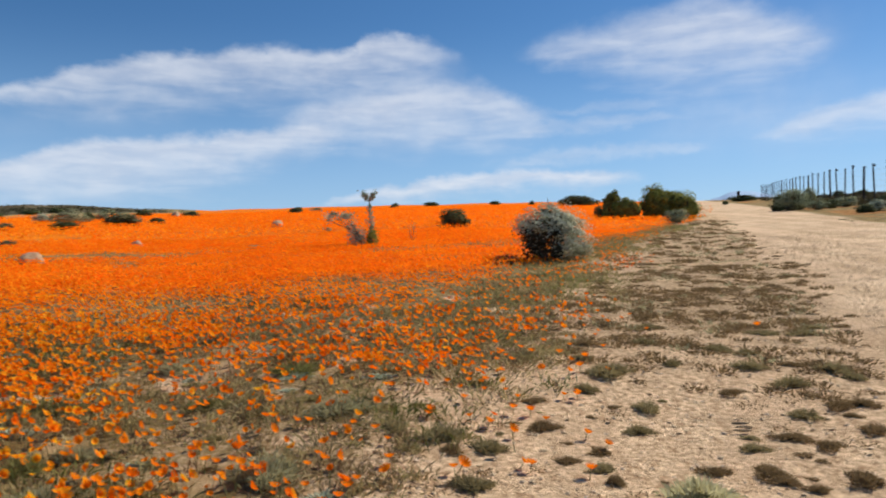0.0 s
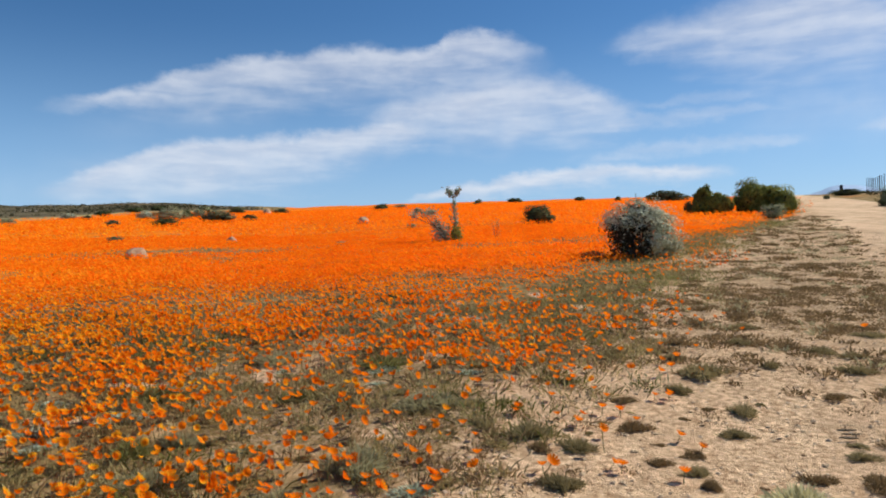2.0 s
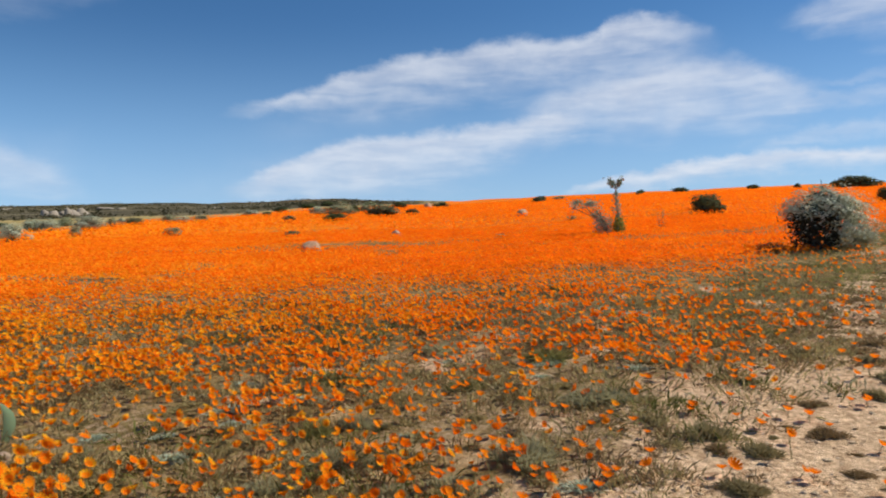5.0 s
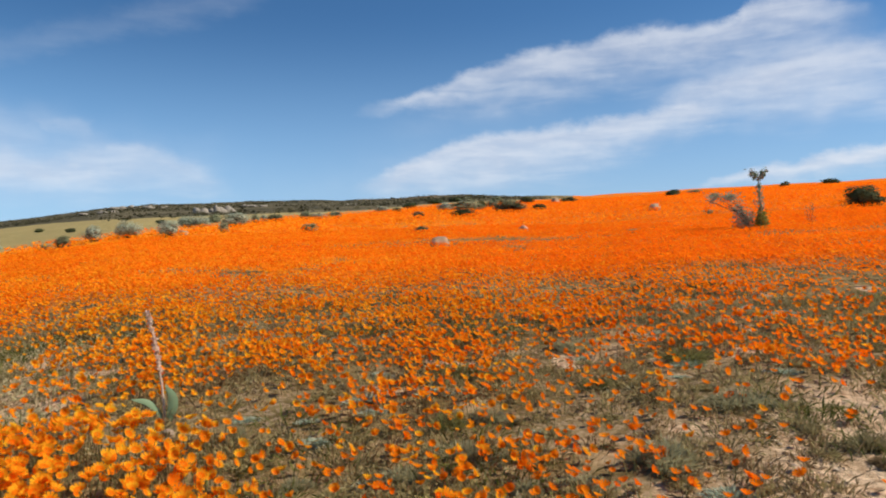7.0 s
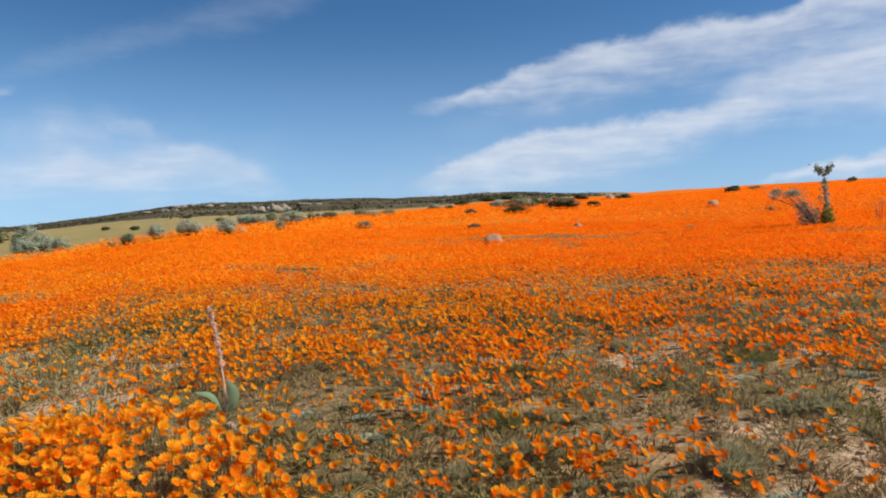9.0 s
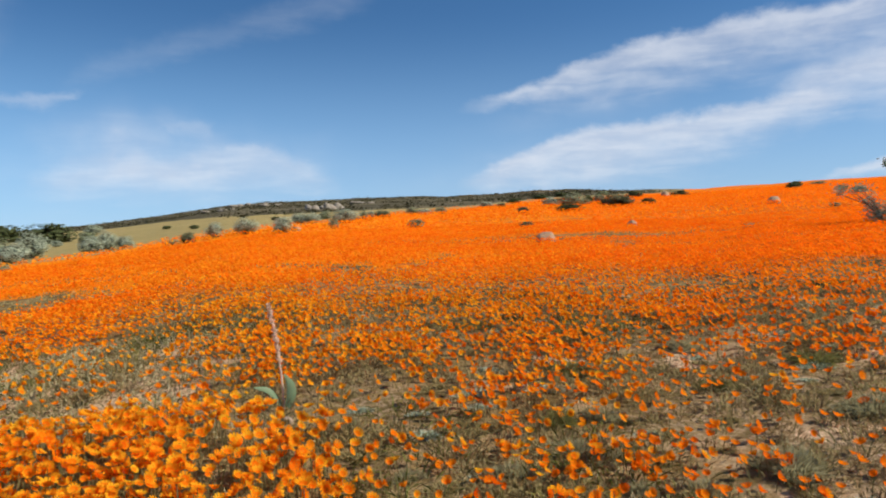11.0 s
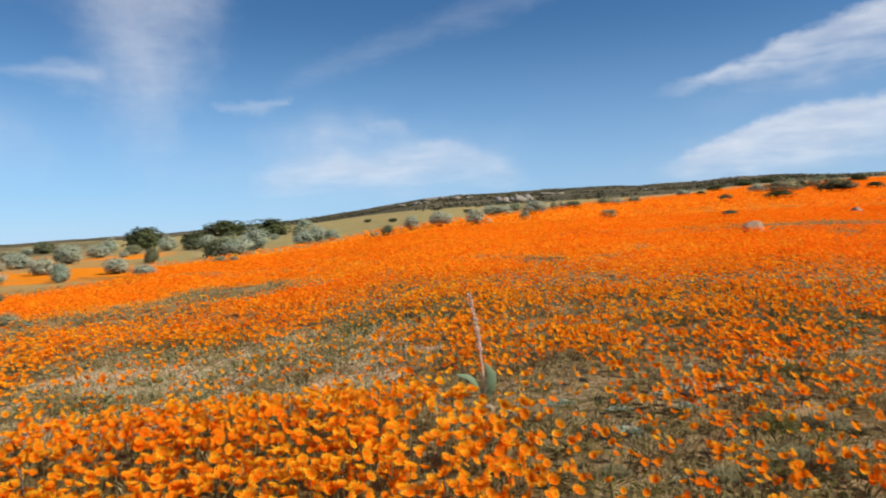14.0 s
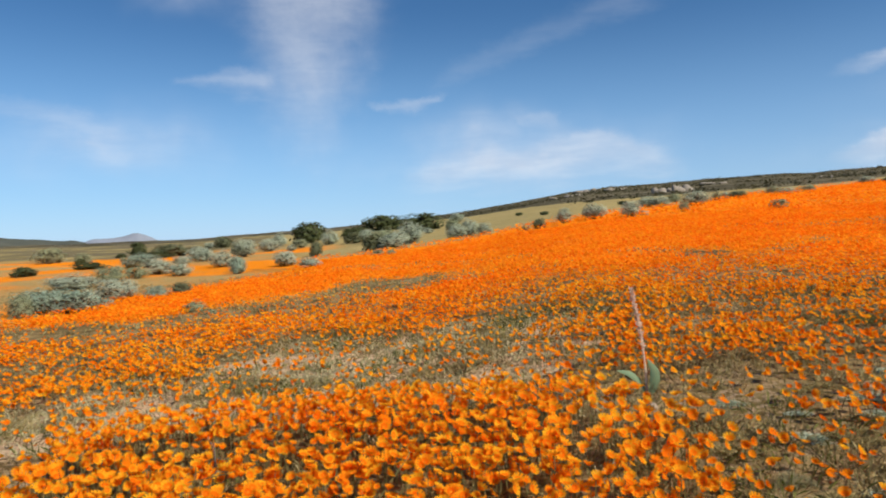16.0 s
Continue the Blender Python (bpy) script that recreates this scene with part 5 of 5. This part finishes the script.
def far_flowers():
    x, y, d, a = sow(24, 75, 38, -26, 88)
    keep = rng.uniform(size=len(x)) < bloom(x, y) * np.clip(1.5 - d / 80, 0, 1)
    x, y, d = x[keep], y[keep], d[keep]
    n = len(x)
    head = np.stack([x, y, land(x, y) + rng.uniform(0.04, 0.16, n)], 1)
    hv, ht = head_shape(4)
    v, t = many(hv, ht, frames_of(facing(n, 0.45), rng.uniform(0, 6.28, n), rng.uniform(0.035, 0.06, n)), head)
    tagged(new("far_daisies", mesh_of("far_daisies", v, t, [M_PETAL, M_SUNLIT], np.repeat((rng.uniform(size=n) < 0.03 + 0.42 * sunlit_at(x, y)).astype(int), len(ht)))), "distant orange daisies up to the brow", "flowers", kind="stuff")


near_flowers()
mid_flowers("daisy_drift", "drifts of orange daisies over the middle slope", 8.5, 13, 520, 5)
mid_flowers("daisy_field", "sheet of orange daisies over the slope", 13, 24, 380, 4)
far_flowers()


# ---------------------------------------------------------------- herbs between the flowers
def blades(name, label, lo, hi, per_m2, length, width, mat, thin=None, bunch=1, spread=0.05):
    """Small leaves strewn over the ground, singly or in bunches."""
    x, y, d, a = sow(lo, hi, per_m2 / bunch)
    keep = rng.uniform(size=len(x)) < ((0.25 + 0.75 * (0.5 + 0.5 * wave(x, y, 2.9, 0.8))) * (1 - in_bare(x, y)) if thin is None else thin(x, y))
    x, y = x[keep], y[keep]
    lean = np.zeros((len(x) * bunch, 3))
    grow = np.ones(len(x) * bunch)
    if bunch > 1:
        grow = np.repeat(rng.uniform(0.5, 1.5, len(x)), bunch)
        off = rng.normal(size=(len(x) * bunch, 2)) * spread * grow[:, None]
        x, y = np.repeat(x, bunch) + off[:, 0], np.repeat(y, bunch) + off[:, 1]
        lean[:, :2] = off / spread * 0.5
    n = len(x)
    root = np.stack([x, y, land(x, y) - 0.005], 1)
    way = rng.normal(size=(n, 3)) * 0.65 + np.array([0, 0, 0.9]) + lean
    way[:, 2] = np.abs(way[:, 2]) + 0.1
    way /= np.linalg.norm(way, axis=1, keepdims=True)
    side = np.cross(way, rng.normal(size=(n, 3)))
    side *= width / np.linalg.norm(side, axis=1, keepdims=True)
    ln = length * (rng.uniform(0.45, 1.3, n) * grow)[:, None]
    mid = root + way * ln * 0.55
    v = np.stack([root, mid - side, mid + side, root + way * ln + np.array([0, 0, -0.15]) * ln], 1).reshape(-1, 3)
    t = np.array([[0, 2, 1], [1, 2, 3]])[None] + (np.arange(n) * 4)[:, None, None]
    tagged(new(name, mesh_of(name, v, t.reshape(-1, 3), mat)), label, "plants", kind="stuff")


def between(x, y):
    return (0.06 + 0.94 * step(wave(x, y, 2.9, 0.8) + 0.9 * wave(x, y, 8.3, 1.4), -0.35, 0.4)) * (1 - in_bare(x, y)) * (1 - 0.85 * sandy(x, y))


def on_verge(x, y):
    cover = 0.62 + 0.38 * step(wave(x, y, 2.6, 1.2) + 0.8 * wave(x, y, 6.0), -0.8, 0.6)
    return cover * (0.16 + 0.84 * step(np.hypot(x, y), 4.5, 7.5)) * (1 - 0.35 * step(np.hypot(x, y), 8.0, 11.0)) * in_bare(x, y) * (1 - in_road(x, y))


def along_edge(x, y):
    off = verge_left(y) - x + 0.4 * wave(x, y, 1.1)
    return step(off, -0.55, 0.4) * step(2.2 - off, 0.0, 1.4)


blades("low_herbs", "low brown herbs between the daisies", 1.2, 8.5, 900, 0.06, 0.004, M_HERB, between)
blades("khaki_herbs", "khaki feathery leaves between the daisies", 1.2, 8.5, 2500, 0.065, 0.0042, M_KHAKI, between, 75, 0.055)
blades("brown_twigs", "short dry brown stalks between the daisies", 1.2, 8.0, 800, 0.075, 0.0034, M_TUFT, between, 40, 0.04)
blades("green_blades", "fine green leaves between the daisies", 1.2, 9, 650, 0.09, 0.004, M_GRASS, lambda x, y: np.maximum(step(wave(x, y, 1.9, 2.0), 0.1, 0.8), 0.35 * strip(x, y)) * (1 - in_bare(x, y)), 45, 0.08)
blades("dry_litter", "short dry herbs over the stony verge", 3.0, 9.0, 900, 0.032, 0.003, M_TUFT, on_verge, 60, 0.05)
blades("verge_tufts", "low brown tufts over the stony verge", 4.8, 13, 3000, 0.045, 0.0055, M_TUFT, on_verge, 75, 0.042)
blades("far_verge_tufts", "low brown tufts farther along the verge", 13, 30, 330, 0.06, 0.012, M_TUFT, on_verge, 34, 0.055)
blades("verge_herbs", "low grey-green herbs over the stony verge", 5.0, 28, 150, 0.055, 0.007, M_FEATHER, on_verge, 30, 0.05)
blades("fringe_grass", "green-brown grass along the edge of the flowers", 6.0, 26, 330, 0.10, 0.006, M_MEADOW, along_edge, 30, 0.09)
blades("fringe_herbs", "khaki herbs along the edge of the flowers", 4.5, 26, 330, 0.08, 0.006, M_KHAKI, along_edge, 30, 0.09)
blades("near_fringe_herbs", "low khaki herbs where the flowers thin out", 2.4, 4.6, 380, 0.055, 0.0042, M_KHAKI, along_edge, 60, 0.05)
blades("near_fringe_twigs", "short brown stalks where the flowers thin out", 2.4, 5.0, 360, 0.055, 0.0034, M_TUFT, along_edge, 45, 0.045)
blades("straw_herbs", "pale straw-coloured herbs in the thin dry strip", 4.8, 8.3, 2200, 0.06, 0.005, M_STRAW, lambda x, y: strip(x, y) * (0.2 + 0.8 * step(wave(x, y, 3.7, 0.2), -0.5, 0.5)), 36, 0.05)
blades("straw_litter", "pale dry leaves between the daisies", 2.4, 8.0, 260, 0.05, 0.005, M_STRAW, lambda x, y: between(x, y) * 0.7, 20, 0.035)
blades("herb_cover", "low herbs under the daisies farther up the slope", 8.5, 20, 240, 0.09, 0.010, M_KHAKI, lambda x, y: between(x, y) * (1 - step(bloom(x, y), 0.3, 0.6)))

count = 0
while count < 105:
    az_, d = rng.uniform(-6, 62), 2.9 + 5 * rng.uniform()
    q = spot(az_, d)
    if verge_left(q.y) - q.x < 0.1 or (az_ > 46 and d < 6.2):
        continue
    wid = rng.uniform(0.10, 0.26)
    tuft(HERBS[count % 3], q, wid, wid * 0.6, rng.uniform(0, 6.28), "grey-green feathery herb among the daisies", "herbs among the daisies")
    count += 1


def ridge_scrub():
    """Low bush over the far ridge, too small to tell apart."""
    a = np.radians(np.concatenate([rng.uniform(19, 72, 9000), rng.uniform(-36, -21, 5200)]))
    d = np.concatenate([rng.uniform(48, 262, 9000), 36 + 90 * rng.uniform(size=5200) ** 1.6])
    x, y = -d * np.sin(a), d * np.cos(a)
    over = (a < 0) * step(x - road_right(y), 2.6, 5.0) * 0.9
    keep = rng.uniform(size=len(x)) < np.maximum(in_scrub(x, y), over) * step(wave(x, y, 0.12, 0.5), -0.8, 0.3)
    x, y, d = x[keep], y[keep], d[keep]
    n = len(x)
    k = 6
    size = rng.uniform(0.2, 0.62, n)
    mid = np.stack([x, y, land(x, y) + size * 0.18], 1)
    p = np.repeat(mid, k, 0) + rng.normal(size=(n * k, 3)) * np.repeat(size, k)[:, None] * np.array([0.38, 0.38, 0.16])
    out = rng.normal(size=(n * k, 3)) + np.array([0, 0, 0.8])
    v, t = many(LEAF_V, LEAF_T, frames_of(out, rng.uniform(0, 6.28, n * k), np.repeat(size, k) * rng.uniform(0.35, 0.7, n * k)), p)
    tagged(new("ridge_scrub", mesh_of("ridge_scrub", v, t, M_SCRUB)), "dark low scrub covering the far ridge", "scrub", kind="stuff")


ridge_scrub()



# single daisies along the verge, far enough apart to count
def daisy(mat, label, group):
    base = new("daisy")
    v, t, slot = daisy_shape(11, 0.75)
    keep = slot != 1
    part("petals", mesh_of("petals", v, t[keep], [mat, M_CENTRE, M_DEEP], slot[keep]), base)
    part("centre", mesh_of("centre", v, t[~keep], M_CENTRE), base)
    sv, st = rod([[0, 0, -2.4 if mat is M_PETAL else -8.0], [0.15, 0.1, -1.2], [0, 0, 0.0]], [0.08, 0.07, 0.06], 5)
    part("stem", mesh_of("stem", sv, st, M_STEM), base)
    return tagged(base, label, "flower", group)


first, count = daisy(M_PETAL, "single open orange daisy on a thin stem", "single daisies along the verge"), 0
while count < 200:
    y = 2.7 + 5.0 * rng.uniform() ** 1.5
    x = verge_left(y) + (rng.normal() * 0.55 - 0.1 if count % 2 else -rng.uniform(0.2, 2.6))
    if x > verge_left(y) + 0.9 or math.hypot(x, y) < 2.6:
        continue
    size = rng.uniform(0.019, 0.029)
    face = Vector(facing(1, 0.4)[0]).normalized()
    turn = Vector((0, 0, 1)).rotation_difference(face.lerp(Vector((0, 0, 1)), 0.35).normalized())
    m = Matrix.LocRotScale(Vector((x, y, float(land(x, y)) + size * 1.5)), turn, (size, size, size))
    copy_thing(first, m)
    count += 1
lit_daisy = daisy(M_SUNLIT, "single open daisy in the near clump, sunlit golden tone in the colour", "golden daisies of the near clump")
lit_daisy.matrix_basis = Matrix.LocRotScale(spot(72, 2.7) + Vector((0, 0, 0.24)), Euler((0.3, 0.5, 0)), (0.033, 0.033, 0.033))
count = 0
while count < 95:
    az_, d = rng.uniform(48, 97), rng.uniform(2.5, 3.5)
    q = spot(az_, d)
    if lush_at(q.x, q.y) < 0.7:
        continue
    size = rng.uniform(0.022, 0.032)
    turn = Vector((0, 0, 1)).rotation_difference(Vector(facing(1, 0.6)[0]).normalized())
    copy_thing(lit_daisy, Matrix.LocRotScale(q + Vector((0, 0, rng.uniform(0.17, 0.26))), turn, (1, 1, 1)) @ Matrix.Scale(size / 0.033, 4))
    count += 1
q = spot(-1.1, 3.38)
first.matrix_basis = Matrix.LocRotScale(q + Vector((0, 0, 0.07)), Euler((0.5, 0.5, 0)), (1, 1, 1)) @ Matrix.Scale(0.033, 4)
for az_, d, size in ((14.2, 3.57, 0.037), (7.7, 3.34, 0.027), (-10.6, 3.45, 0.028), (7.9, 3.35, 0.029), (4.6, 3.4, 0.03), (-22.9, 7.1, 0.032), (-10.6, 5.6, 0.03), (-10.2, 5.3, 0.03), (-7.3, 5.2, 0.03)):
    copy_thing(first, Matrix.LocRotScale(spot(az_, d) + Vector((0, 0, size * 1.5)), Euler((0.35, 0.4, az_)), (1, 1, 1)) @ Matrix.Scale(size / 0.033, 4))


def tyre_print():
    """A short row of lug marks pressed up in the sand."""
    base = new("tyre_print")
    base.matrix_basis = spot_m(-21.2, 4.45, -20)
    for i in range(8):
        bm = bmesh.new()
        bmesh.ops.create_cube(bm, size=1.0)
        bmesh.ops.bevel(bm, geom=bm.edges[:], offset=0.18, segments=2, affect="EDGES")
        ob = part("lug_mark", from_bm("lug_mark", bm, M_SOIL), base)
        ob.matrix_basis = Matrix.LocRotScale((0.015 * (i % 2), i * 0.085 - 0.2, 0.002), Euler((0, 0, 0.25)), (0.09, 0.014, 0.010))
    return tagged(base, "short row of tyre lug marks in the sand", "tyre track")


tyre_print()
